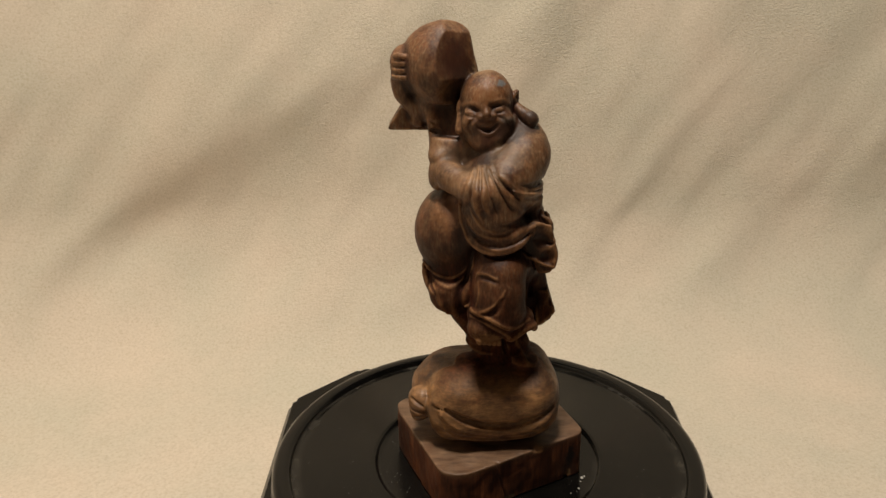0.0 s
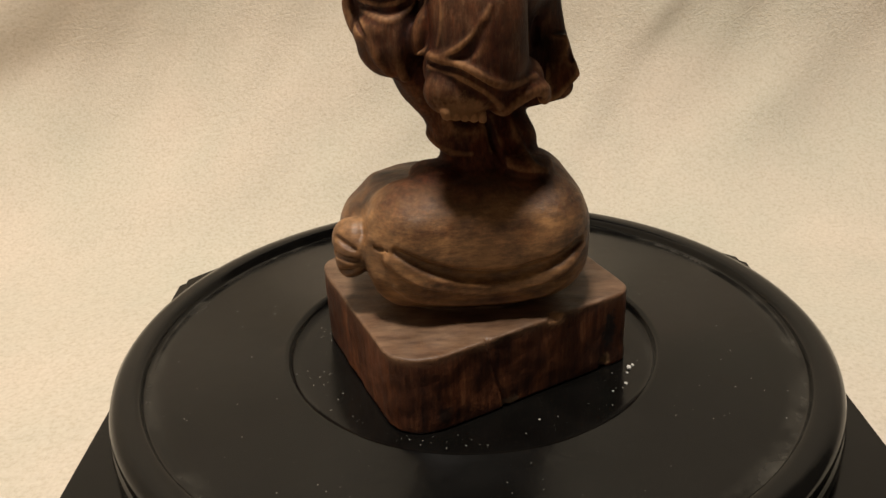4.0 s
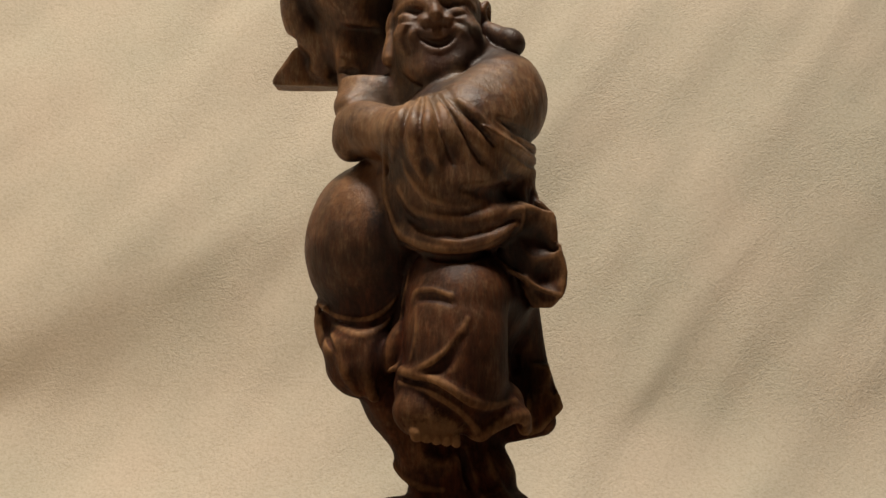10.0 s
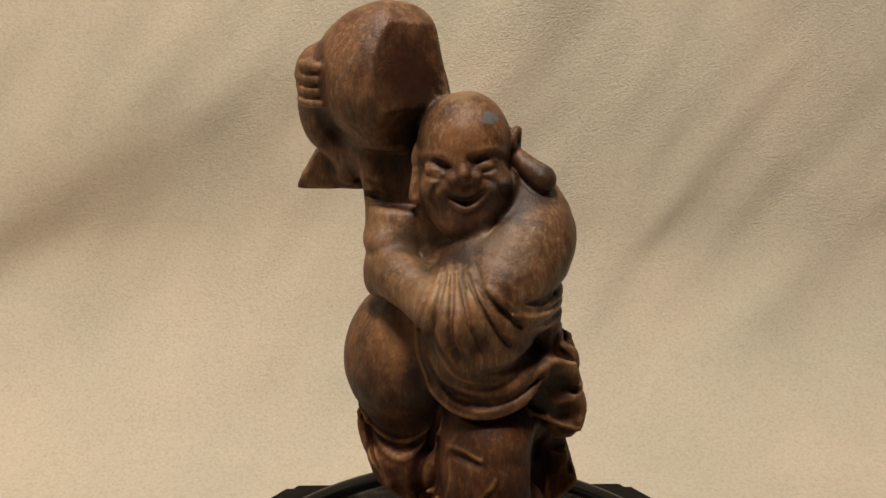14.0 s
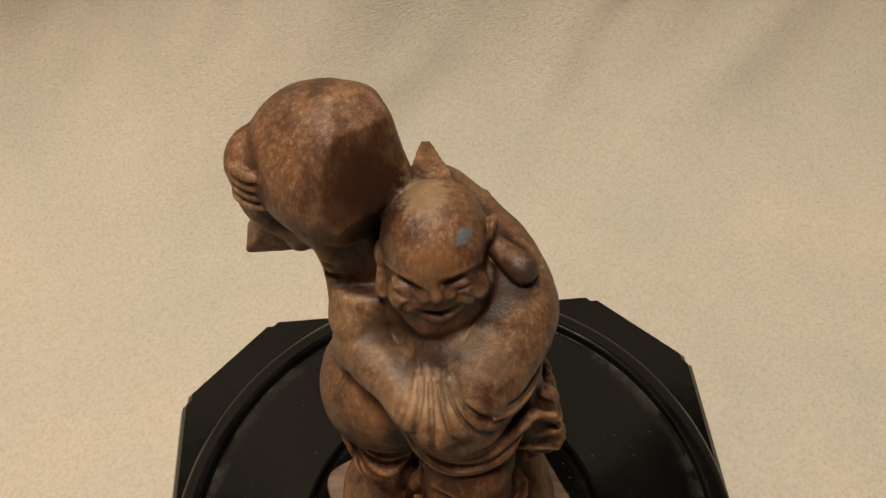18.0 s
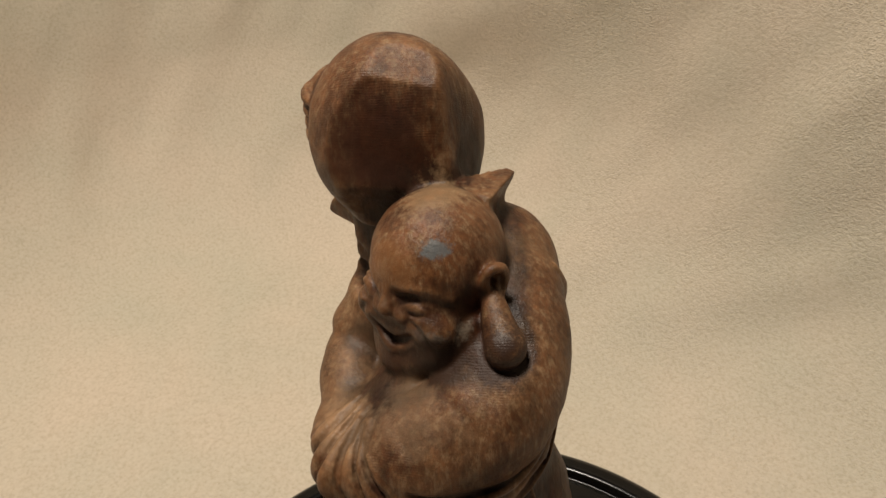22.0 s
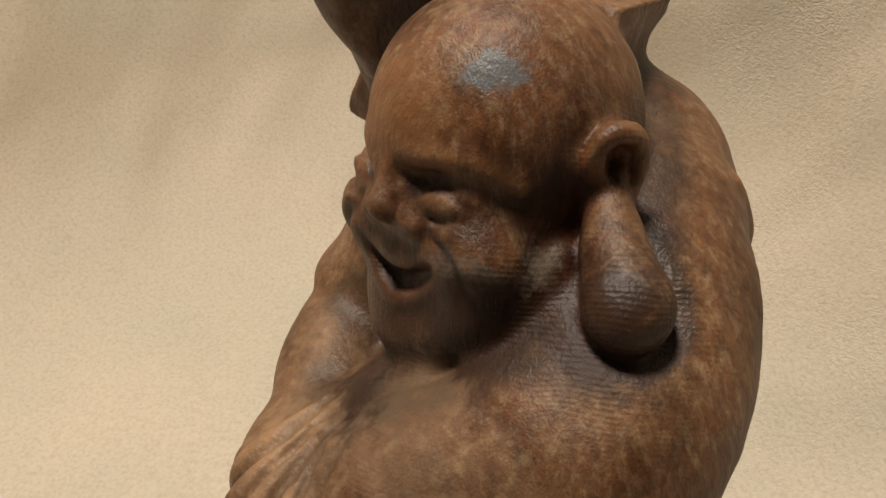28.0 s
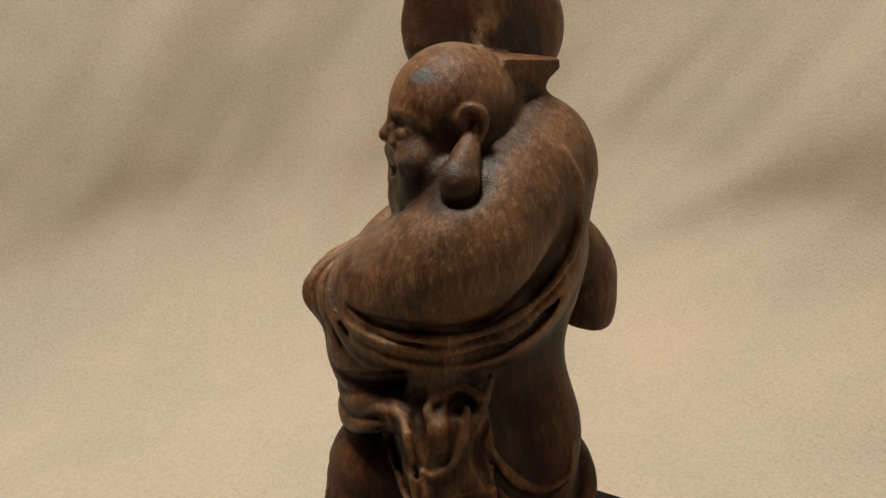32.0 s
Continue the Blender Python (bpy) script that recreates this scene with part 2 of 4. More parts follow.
    fibre = ramp(t, noise_tex(t, scaled_coords(t, (0.2, 0.3, 1.0), (0.15, 0.2, 0)), 900, 4, 0.7), [(0.42, (0.75, 0.73, 0.71)), (0.58, (1.12, 1.1, 1.08))])
    col = mix(t, "MULTIPLY", sack.outputs[0], col, fibre.outputs[0])
    board = ramp(t, xyz.outputs[2], [(0.0728, (0, 0, 0)), (0.0736, (1, 1, 1)), (0.0745, (1, 1, 1)), (0.0755, (0, 0, 0))])
    dry = ramp(t, noise_tex(t, scaled_coords(t, (0.25, 1, 1), (0, 0, 0.5)), 300, 6, 0.7), [(0.35, (0.052, 0.027, 0.0145)), (0.65, (0.165, 0.098, 0.056))])
    col = mix(t, "MIX", board.outputs[0], col, dry.outputs[0])
    # the sawn sides of the plinth are redder, with upright grain
    sawn = ramp(t, xyz.outputs[2], [(0.0722, (1, 1, 1)), (0.0730, (0, 0, 0))])
    upright = ramp(t, noise_tex(t, scaled_coords(t, (1, 1, 0.12)), 420, 7, 0.72), [(0.3, (0.032, 0.0085, 0.0034)), (0.52, (0.12, 0.039, 0.0145)), (0.72, (0.235, 0.092, 0.036))])
    patchy = ramp(t, noise_tex(t, scaled_coords(t, (1, 1, 0.7)), 70, 5), [(0.35, (0.4, 0.36, 0.34)), (0.62, (1.15, 1.1, 1.05))])
    col = mix(t, "MIX", sawn.outputs[0], col, mix(t, "MULTIPLY", 1.0, upright.outputs[0], patchy.outputs[0]))
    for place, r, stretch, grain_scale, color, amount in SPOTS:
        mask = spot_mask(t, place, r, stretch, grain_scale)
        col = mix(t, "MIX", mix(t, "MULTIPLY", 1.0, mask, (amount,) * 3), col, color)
    t.links.new(col, p.inputs["Base Color"])
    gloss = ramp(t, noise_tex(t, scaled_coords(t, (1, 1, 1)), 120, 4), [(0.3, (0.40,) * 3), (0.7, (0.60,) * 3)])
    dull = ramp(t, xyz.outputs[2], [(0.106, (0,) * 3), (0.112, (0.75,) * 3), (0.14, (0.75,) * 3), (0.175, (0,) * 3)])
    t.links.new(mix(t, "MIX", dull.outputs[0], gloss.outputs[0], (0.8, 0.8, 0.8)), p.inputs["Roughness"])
    # gloss is cut by height so the shaded lower robe stays dark
    gloss_by_height = ramp(t, xyz.outputs[2], [(0.106, (0.42,) * 3), (0.112, (0.1,) * 3), (0.135, (0.1,) * 3), (0.168, (0.2,) * 3), (0.198, (0.36,) * 3)])
    t.links.new(gloss_by_height.outputs[0], p.inputs["Specular IOR Level"])
    # fine rasp marks in patches, pores, lumps
    marks = t.nodes.new("ShaderNodeTexWave")
    marks.inputs["Scale"].default_value, marks.inputs["Distortion"].default_value = 700, 20
    marks.inputs["Detail"].default_value, marks.inputs["Detail Scale"].default_value = 4, 0.12
    marks.bands_direction = "Z"
    t.links.new(scaled_coords(t, (1, 1, 1), (0.5, 0.35, 0)), marks.inputs["Vector"])
    where = ramp(t, noise_tex(t, scaled_coords(t, (1, 1, 1)), 55, 4), [(0.5, (0, 0, 0)), (0.66, (1, 1, 1))])
    sawn_top = ramp(t, xyz.outputs[2], [(0.249, (0, 0, 0)), (0.253, (1, 1, 1))])
    rasp = mix(t, "MULTIPLY", 1.0, marks.outputs["Color"], mix(t, "ADD", 1.0, where.outputs[0], sawn_top.outputs[0]))
    normal = None
    for height, strength, distance in ((rasp, 0.15, 0.00015), (noise_tex(t, scaled_coords(t, (1, 1, 0.35)), 1500, 4, 0.7), 0.35, 0.0005), (noise_tex(t, scaled_coords(t, (1, 1, 1)), 300, 5, 0.68), 0.3, 0.0008)):
        b = node(t, "ShaderNodeBump", Strength=strength, Distance=distance)
        t.links.new(height, b.inputs["Height"])
        if normal:
            t.links.new(normal, b.inputs["Normal"])
        normal = b.outputs[0]
    t.links.new(normal, p.inputs["Normal"])
    return m


def lacquer_material():
    m, t, p = material("black_lacquer")
    c = ramp(t, noise_tex(t, scaled_coords(t, (1, 1, 1)), 40, 5), [(0.3, (0.0018, 0.0016, 0.0014)), (0.7, (0.0042, 0.0038, 0.0032))])
    dust = ramp(t, noise_tex(t, scaled_coords(t, (1, 1, 1)), 700, 2), [(0.72, (0, 0, 0)), (0.86, (0.22, 0.22, 0.22))])
    col = mix(t, "MIX", dust.outputs[0], c.outputs[0], (0.12, 0.105, 0.085))
    # dust gathered along the foot of the rim and round the recess
    co = t.nodes.new("ShaderNodeTexCoord")
    flat = t.nodes.new("ShaderNodeVectorMath")
    flat.operation = "MULTIPLY_ADD"
    flat.inputs[1].default_value, flat.inputs[2].default_value = (1, 1, 0), (-0.0080, -0.0040, 0)
    t.links.new(co.outputs["Object"], flat.inputs[0])
    away = t.nodes.new("ShaderNodeVectorMath")
    away.operation = "LENGTH"
    t.links.new(flat.outputs[0], away.inputs[0])
    tenfold = t.nodes.new("ShaderNodeMath")
    tenfold.operation = "MULTIPLY"
    tenfold.inputs[1].default_value = 8.0
    t.links.new(away.outputs["Value"], tenfold.inputs[0])
    ring_dust = ramp(t, tenfold.outputs[0], [(0.425, (0, 0, 0)), (0.441, (0.5, 0.5, 0.5)), (0.449, (0, 0, 0)), (0.745, (0.0, 0.0, 0.0)), (0.779, (0.7, 0.7, 0.7)), (0.789, (0.7, 0.7, 0.7)), (0.793, (0, 0, 0))])
    patchy = ramp(t, noise_tex(t, scaled_coords(t, (1, 1, 1)), 38, 6, 0.7), [(0.45, (0.02, 0.02, 0.02)), (0.7, (0.6, 0.6, 0.6))])
    swept = mix(t, "MULTIPLY", 1.0, ring_dust.outputs[0], patchy.outputs[0])
    col = mix(t, "MIX", swept, col, (0.10, 0.088, 0.07))
    scratch = ramp(t, noise_tex(t, scaled_coords(t, (1, 0.2, 1), (0, 0, 0.9)), 420, 4, 0.7), [(0.66, (0, 0, 0)), (0.76, (0.25, 0.25, 0.25))])
    col = mix(t, "MIX", scratch.outputs[0], col, (0.05, 0.044, 0.036))
    t.links.new(col, p.inputs["Base Color"])
    g = ramp(t, noise_tex(t, scaled_coords(t, (1, 1, 1)), 25, 6), [(0.3, (0.09,) * 3), (0.7, (0.26,) * 3)])
    t.links.new(mix(t, "MIX", swept, g.outputs[0], (0.7, 0.7, 0.7)), p.inputs["Roughness"])
    p.inputs["Specular IOR Level"].default_value = 0.27
    b = node(t, "ShaderNodeBump", Strength=0.12, Distance=0.0005)
    t.links.new(noise_tex(t, scaled_coords(t, (1, 1, 1)), 150, 4), b.inputs["Height"])
    t.links.new(b.outputs[0], p.inputs["Normal"])
    return m


def fleece_material():
    m, t, p = material("cream_fleece")
    curl = noise_tex(t, scaled_coords(t, (1, 1, 1.2)), 330, 2, 0.5)
    # short curled strands: the contour lines of a noise
    worm = t.nodes.new("ShaderNodeMath")
    worm.operation = "PINGPONG"
    worm.inputs[1].default_value = 0.12
    t.links.new(curl, worm.inputs[0])
    strand = t.nodes.new("ShaderNodeMapRange")
    for key, v in (("From Min", 0.0), ("From Max", 0.12), ("To Min", 0.0), ("To Max", 1.0)):
        strand.inputs[key].default_value = v
    t.links.new(worm.outputs[0], strand.inputs["Value"])
    pile = noise_tex(t, scaled_coords(t, (1, 1, 1.25)), 560, 3, 0.55)
    fine = noise_tex(t, scaled_coords(t, (1, 1, 1)), 1500, 2)
    c = ramp(t, pile, [(0.3, (0.46, 0.398, 0.305)), (0.5, (0.52, 0.457, 0.36)), (0.72, (0.555, 0.495, 0.40))])
    broad = ramp(t, noise_tex(t, scaled_coords(t, (1, 1, 1)), 9, 3), [(0.35, (0.94, 0.955, 0.95)), (0.65, (1.06, 1.015, 1.01))])
    t.links.new(mix(t, "MULTIPLY", 1.0, c.outputs[0], broad.outputs[0]), p.inputs["Base Color"])
    p.inputs["Roughness"].default_value = 0.95
    p.inputs["Specular IOR Level"].default_value = 0.1
    p.inputs["Sheen Weight"].default_value = 0.15
    # the pile is curled in the middle of the sheet, brushed flat in places
    curled = t.nodes.new("ShaderNodeAttribute")
    curled.attribute_name = "curled"
    patchy = ramp(t, noise_tex(t, scaled_coords(t, (1, 1, 1)), 16, 3), [(0.35, (0.35, 0.35, 0.35)), (0.6, (1, 1, 1))])
    amount = mix(t, "MULTIPLY", 1.0, curled.outputs["Color"], patchy.outputs[0])
    normal = None
    for height, strength, distance in ((strand.outputs[0], amount, 0.0011), (pile, 0.2, 0.0014), (fine, 0.1, 0.0005)):
        b = node(t, "ShaderNodeBump", Distance=distance)
        if isinstance(strength, float):
            b.inputs["Strength"].default_value = strength
        else:
            t.links.new(strength, b.inputs["Strength"])
        t.links.new(height, b.inputs["Height"])
        if normal:
            t.links.new(normal, b.inputs["Normal"])
        normal = b.outputs[0]
    t.links.new(normal, p.inputs["Normal"])
    return m


def plain_material(name, color, rough=0.8):
    m, t, p = material(name)
    c = ramp(t, noise_tex(t, scaled_coords(t, (1, 1, 1)), 3, 5), [(0.3, tuple(0.9 * v for v in color)), (0.7, color)])
    t.links.new(c.outputs[0], p.inputs["Base Color"])
    p.inputs["Roughness"].default_value = rough
    return m


WOOD, LACQUER, FLEECE = wood_material(), lacquer_material(), fleece_material()
CHALK = plain_material("chalk_white", (0.45, 0.42, 0.37))
DUST = plain_material("grey_dust", (0.17, 0.155, 0.13))
PLASTER = plain_material("brown_wall_paint", (0.07, 0.06, 0.05))


# ---- mesh helpers ----
def mesh_from_arrays(name, verts, faces, mat, smooth=True):
    me = bpy.data.meshes.new(name)
    me.from_pydata(verts, [], faces)
    me.materials.append(mat)
    me.polygons.foreach_set("use_smooth", [smooth] * len(me.polygons))
    me.update()
    return me


def part(name, bm, mat, parent=None, label="", smooth=True):
    bmesh.ops.recalc_face_normals(bm, faces=bm.faces[:])
    me = bpy.data.meshes.new(name)
    bm.to_mesh(me)
    bm.free()
    me.materials.append(mat)
    me.polygons.foreach_set("use_smooth", [smooth] * len(me.polygons))
    ob = new(name, me)
    ob.parent = parent
    return tagged(ob, label=label)


# ---- setting: cloth sweep and plain room ----


def cloth_fold(s, v):
    """Height of the soft folds at s metres along the wall and v metres up the sheet."""
    h = 0.0
    s += 0.022 * noise.noise(Vector((s * 5, v * 5, 7))) + 0.010 * noise.noise(Vector((s * 14, v * 14, 2)))
    v += 0.02 * noise.noise(Vector((s * 5, v * 5, 17)))
    for s0, v0, ang, below, above, length, amp in FOLDS:
        c, n = math.cos(radians(ang)), math.sin(radians(ang))
        a = (s - s0) * c + (v - v0) * n
        b = -(s - s0) * n + (v - v0) * c
        h += 0.8 * amp * math.exp(-((b / (above if b > 0 else below)) ** 2) - (a / length) ** 4)
    return h


VIEW_FOLDS = [
    # broad swags that fall towards the corner
    (-0.26, 0.178, 36, 0.034, 0.085, 0.20, 0.014),
    (-0.13, 0.080, 40, 0.060, 0.036, 0.17, 0.009),
    (-0.30, 0.075, 26, 0.040, 0.030, 0.10, 0.006),
    (-0.08, 0.180, 54, 0.020, 0.030, 0.10, 0.0034),
    (-0.17, 0.270, 50, 0.018, 0.026, 0.10, 0.0036),
    (-0.02, 0.105, 44, 0.014, 0.020, 0.07, 0.0030),
    # thin creases in the smoother part
    (0.088, 0.158, 64, 0.007, 0.013, 0.08, 0.0026),
    (0.112, 0.175, 60, 0.005, 0.009, 0.07, 0.0019),
    (0.138, 0.208, 50, 0.006, 0.010, 0.055, 0.0024),
    (0.172, 0.232, 46, 0.006, 0.010, 0.06, 0.0020),
    (0.190, 0.205, 55, 0.005, 0.008, 0.04, 0.0012),
    (0.060, 0.215, 68, 0.006, 0.010, 0.05, 0.0015),
    (0.020, 0.260, 58, 0.012, 0.018, 0.09, 0.0026),
    (0.230, 0.150, 40, 0.012, 0.016, 0.07, 0.0018),
]
FOLDS = VIEW_FOLDS + [(s0 - 0.52, v0, ang, below, above, length, 0.6 * amp) for s0, v0, ang, below, above, length, amp in VIEW_FOLDS]
WALL, BEND, RISE = 0.285, 0.13, radians(78)


def cloth():
    verts, faces = [], []
    # plan line: straight back, rounded corner, straight side
    ns, nv = 420, 300
    r = 0.19
    back_end = 0.23
    for i in range(ns + 1):
        s = -1.5 + 2.6 * i / ns
        if s >= -back_end:
            px, py, nx, ny = s, WALL, 0.0, -1.0
        elif s >= -back_end - r * math.pi / 2:
            a = (-back_end - s) / r
            px, py, nx, ny = -back_end - r * math.sin(a), WALL - r + r * math.cos(a), math.sin(a), -math.cos(a)
        else:
            d = -back_end - r * math.pi / 2 - s
            px, py, nx, ny = -back_end - r, WALL - r - d, 1.0, 0.0
        for j in range(nv + 1):
            v = -0.95 + 1.85 * j / nv
            lift = cloth_fold(s, v) * min(1, max(0, v / 0.09)) ** 2 * (3 - 2 * min(1, max(0, v / 0.09)))
            if v < 0:
                out, z = BEND, 0.0
            elif v < BEND * RISE:
                a = v / BEND
                out, z = BEND - BEND * math.sin(a), BEND - BEND * math.cos(a)
            else:
                up = v - BEND * RISE
                out, z = BEND - BEND * math.sin(RISE) - up * math.cos(RISE), BEND - BEND * math.cos(RISE) + up * math.sin(RISE)
            ca, cb = 0.6 * s + 0.8 * v, -0.8 * s + 0.6 * v
            lo = 0.0038 * noise.noise(Vector((ca * 5, cb * 20, 3))) + 0.0016 * noise.noise(Vector((ca * 12, cb * 48, 8))) + 0.0016 * noise.noise(Vector((s * 9, v * 9, 0))) + 0.0006 * noise.noise(Vector((s * 30, v * 30, 4)))
            a = min(1, max(0, v / (BEND * RISE)))
            h = lift + (lo + 0.004) * (0.15 + 0.85 * a)
            out += h * math.sin(a * math.pi / 2)
            z += max(h, 0.0) * math.cos(a * math.pi / 2)
            x, y = px + nx * out, py + ny * out
            run = max(0.0, -v / 0.95)
            verts.append((x + (0.05 - x) * run, y + (-0.45 - y) * run, max(z, 0.0)))
    w = nv + 1
    for i in range(ns):
        for j in range(nv):
            faces.append((i * w + j, (i + 1) * w + j, (i + 1) * w + j + 1, i * w + j + 1))
    me = mesh_from_arrays("fleece_backdrop", verts, faces, FLEECE)
    curled = []
    for i in range(ns + 1):
        s = -1.5 + 2.6 * i / ns
        a = max(min(1, max(0, (s + 0.34) / 0.24)), 0.25 * min(1, max(0, (s + 0.76) / 0.2)))
        curled += [0.03 + 0.28 * a] * (nv + 1)
    me.attributes.new("curled", "FLOAT", "POINT").data.foreach_set("value", curled)
    ob = new("fleece_backdrop", me)
    return tagged(ob, "cream fleece blanket draped as a backdrop with soft diagonal folds", "blanket", kind="structure")


cloth()


# ---- statue: one carved piece, shaped as a distance field in millimetres ----
STEP = 0.4
LO, HI = (-44, -46, 49), (62, 50, 276)
AX = [np.arange(a, b, STEP, dtype=np.float32) for a, b in zip(LO, HI)]
FIELD = np.full([len(a) for a in AX], 25.0, np.float32)


def region(lo, hi):
    s = []
    for n in range(3):
        a = int(max(0, np.floor((lo[n] - LO[n]) / STEP)))
        b = int(min(len(AX[n]), np.ceil((hi[n] - LO[n]) / STEP) + 1))
        s.append(slice(a, max(b, a + 1)))
    g = np.meshgrid(*(AX[n][s[n]] for n in range(3)), indexing="ij", sparse=True)
    return tuple(s), g


def blend(s, d, k, op):
    f = FIELD[s]
    if op == "cut":
        d, f = -d, f
        h = np.clip(0.5 - 0.5 * (f - d) / max(k, 0.01), 0, 1) if k else (d > f) * 1.0
        FIELD[s] = f * (1 - h) + d * h + k * h * (1 - h)
    else:
        h = np.clip(0.5 + 0.5 * (f - d) / max(k, 0.01), 0, 1) if k else (d < f) * 1.0
        FIELD[s] = f * (1 - h) + d * h - k * h * (1 - h)


def ell(c, r, turn=(0, 0, 0), k=3.0, op="add"):
    m = np.array(Euler([radians(a) for a in turn]).to_matrix())
    big = max(r) + 5 + k
    s, g = region([v - big for v in c], [v + big for v in c])
    p = [g[n] - c[n] for n in range(3)]
    q = [m[0][n] * p[0] + m[1][n] * p[1] + m[2][n] * p[2] for n in range(3)]
    a = np.sqrt(sum((q[n] / r[n]) ** 2 for n in range(3)))
    b = np.sqrt(sum((q[n] / r[n] ** 2) ** 2 for n in range(3))) + 1e-6
    blend(s, (a * (a - 1) / b).astype(np.float32), k, op)


def spline(points, steps=5):
    p = np.array(points, float)
    if len(p) < 3:
        return np.array([p[0] + (p[-1] - p[0]) * u for u in np.linspace(0, 1, steps + 1)])
    e = np.vstack([2 * p[0] - p[1], p, 2 * p[-1] - p[-2]])
    out = []
    for i in range(len(p) - 1):
        a, b, c, d = e[i : i + 4]
        for u in np.linspace(0, 1, steps, endpoint=False):
            out.append(0.5 * (2 * b + (c - a) * u + (2 * a - 5 * b + 4 * c - d) * u**2 + (3 * b - a - 3 * c + d) * u**3))
    return np.vstack([out, p[-1:]])


def tube(points, radii, k=2.0, op="add", curve=True):
    """A bent rod through the points, of changing radius."""
    p = np.array(points, float)
    rr = np.array(radii if hasattr(radii, "__len__") else [radii] * len(p), float)
    if curve and len(p) > 2:
        n = len(p)
        p = spline(p)
        rr = np.interp(np.linspace(0, n - 1, len(p)), range(n), rr)
    pad = rr.max() + 3 + k
    s, g = region(p.min(0) - pad, p.max(0) + pad)
    best = None
    for i in range(len(p) - 1):
        v = p[i + 1] - p[i]
        w = [g[n] - p[i][n] for n in range(3)]
        t = np.clip(sum(w[n] * v[n] for n in range(3)) / (v @ v + 1e-9), 0, 1)
        d = np.sqrt(sum((w[n] - t * v[n]) ** 2 for n in range(3))) - (rr[i] + (rr[i + 1] - rr[i]) * t)
        best = d if best is None else np.minimum(best, d)
    blend(s, best.astype(np.float32), k, op)


def slab(c, half, turn=(0, 0, 0), edge=1.0, k=1.0, op="add"):
    m = np.array(Euler([radians(a) for a in turn]).to_matrix())
    big = float(np.linalg.norm(half)) + 4 + k
    s, g = region([v - big for v in c], [v + big for v in c])
    p = [g[n] - c[n] for n in range(3)]
    q = [np.abs(m[0][n] * p[0] + m[1][n] * p[1] + m[2][n] * p[2]) - half[n] + edge for n in range(3)]
    d = np.sqrt(sum(np.maximum(v, 0) ** 2 for v in q)) + np.minimum(np.maximum(np.maximum(q[0], q[1]), q[2]), 0) - edge
    blend(s, d.astype(np.float32), k, op)


def plane_cut(c, normal, reach, k=0.6):
    """Cuts away what lies beyond a plane, within reach of c."""
    n = np.array(normal, float)
    n /= np.linalg.norm(n)
    s, g = region([v - reach for v in c], [v + reach for v in c])
    d = sum((g[i] - c[i]) * n[i] for i in range(3))
    far = np.sqrt(sum((g[i] - c[i]) ** 2 for i in range(3))) - reach
    blend(s, np.maximum(-d, far).astype(np.float32), k, "cut")


def front(x, z, sink=0.0):
    """The point of the surface at (x, z), seen from the front; none where the figure has a gap."""
    i, k = int(round((x - LO[0]) / STEP)), int(round((z - LO[2]) / STEP))
    inside = np.nonzero(FIELD[i, :, k] < 0)[0]
    return (x, float(AX[1][inside[0]]) + sink, z) if len(inside) else None


def side(y, z, sink=0.0):
    """The point of the surface at (y, z), seen from the figure's left; none where the figure has a gap."""
    j, k = int(round((y - LO[1]) / STEP)), int(round((z - LO[2]) / STEP))
    inside = np.nonzero(FIELD[:, j, k] < 0)[0]
    return (float(AX[0][inside[-1]]) - sink, y, z) if len(inside) else None


def follow(points, axis, radii, k, op):
    """A rod along surface points, without those that jump in depth."""
    keep = [(p, r) for p, r in zip(points, radii) if p is not None]
    mid = np.median([p[axis] for p, _ in keep])
    keep = [(p, r) for p, r in keep if abs(p[axis] - mid) < 13]
    q, rr = np.array([p for p, _ in keep]), np.array([r for _, r in keep])
    for _ in range(2):
        q[1:-1, axis] = (q[:-2, axis] + q[1:-1, axis] + q[2:, axis]) / 3
    tube(q, rr, k, op, False)


def fold(xz, r, k=1.5, sink=0.3, op="add"):
    """A ridge or groove that follows the front of the figure."""
    p = spline(xz, 6)
    rr = np.interp(np.linspace(0, len(xz) - 1, len(p)), range(len(xz)), r if hasattr(r, "__len__") else [r] * len(xz))
    follow([front(x, z, sink) for x, z in p], 1, rr, k, op)


def fold_side(yz, r, k=1.5, sink=0.3, op="add"):
    """A ridge or groove that follows the figure's left side."""
    p = spline(yz, 6)
    rr = np.interp(np.linspace(0, len(yz) - 1, len(p)), range(len(yz)), r if hasattr(r, "__len__") else [r] * len(yz))
    follow([side(y, z, sink) for y, z in p], 0, rr, k, op)


def prism(planes, low, high, k):
    """An upright block between planes of (normal angle, point x, y), with rounded corners."""
    s, g = region((LO[0], LO[1], low - 4), (HI[0], HI[1], high + 4))
    d = np.maximum(low - g[2], g[2] - high) + 0 * g[0] + 0 * g[1]
    side_d = None
    for angle, x, y in planes:
        c, n = math.cos(radians(angle)), math.sin(radians(angle))
        e = (g[0] - x) * c + (g[1] - y) * n
        if side_d is None:
            side_d = e
        else:
            h = np.clip(0.5 - 0.5 * (side_d - e) / k, 0, 1)
            side_d = side_d * (1 - h) + e * h + k * h * (1 - h)
    a, b = side_d + 0.4, d + 0.4
    d = np.sqrt(np.maximum(a, 0) ** 2 + np.maximum(b, 0) ** 2) + np.minimum(np.maximum(a, b), 0) - 0.4
    blend(s, d.astype(np.float32), 0, "add")


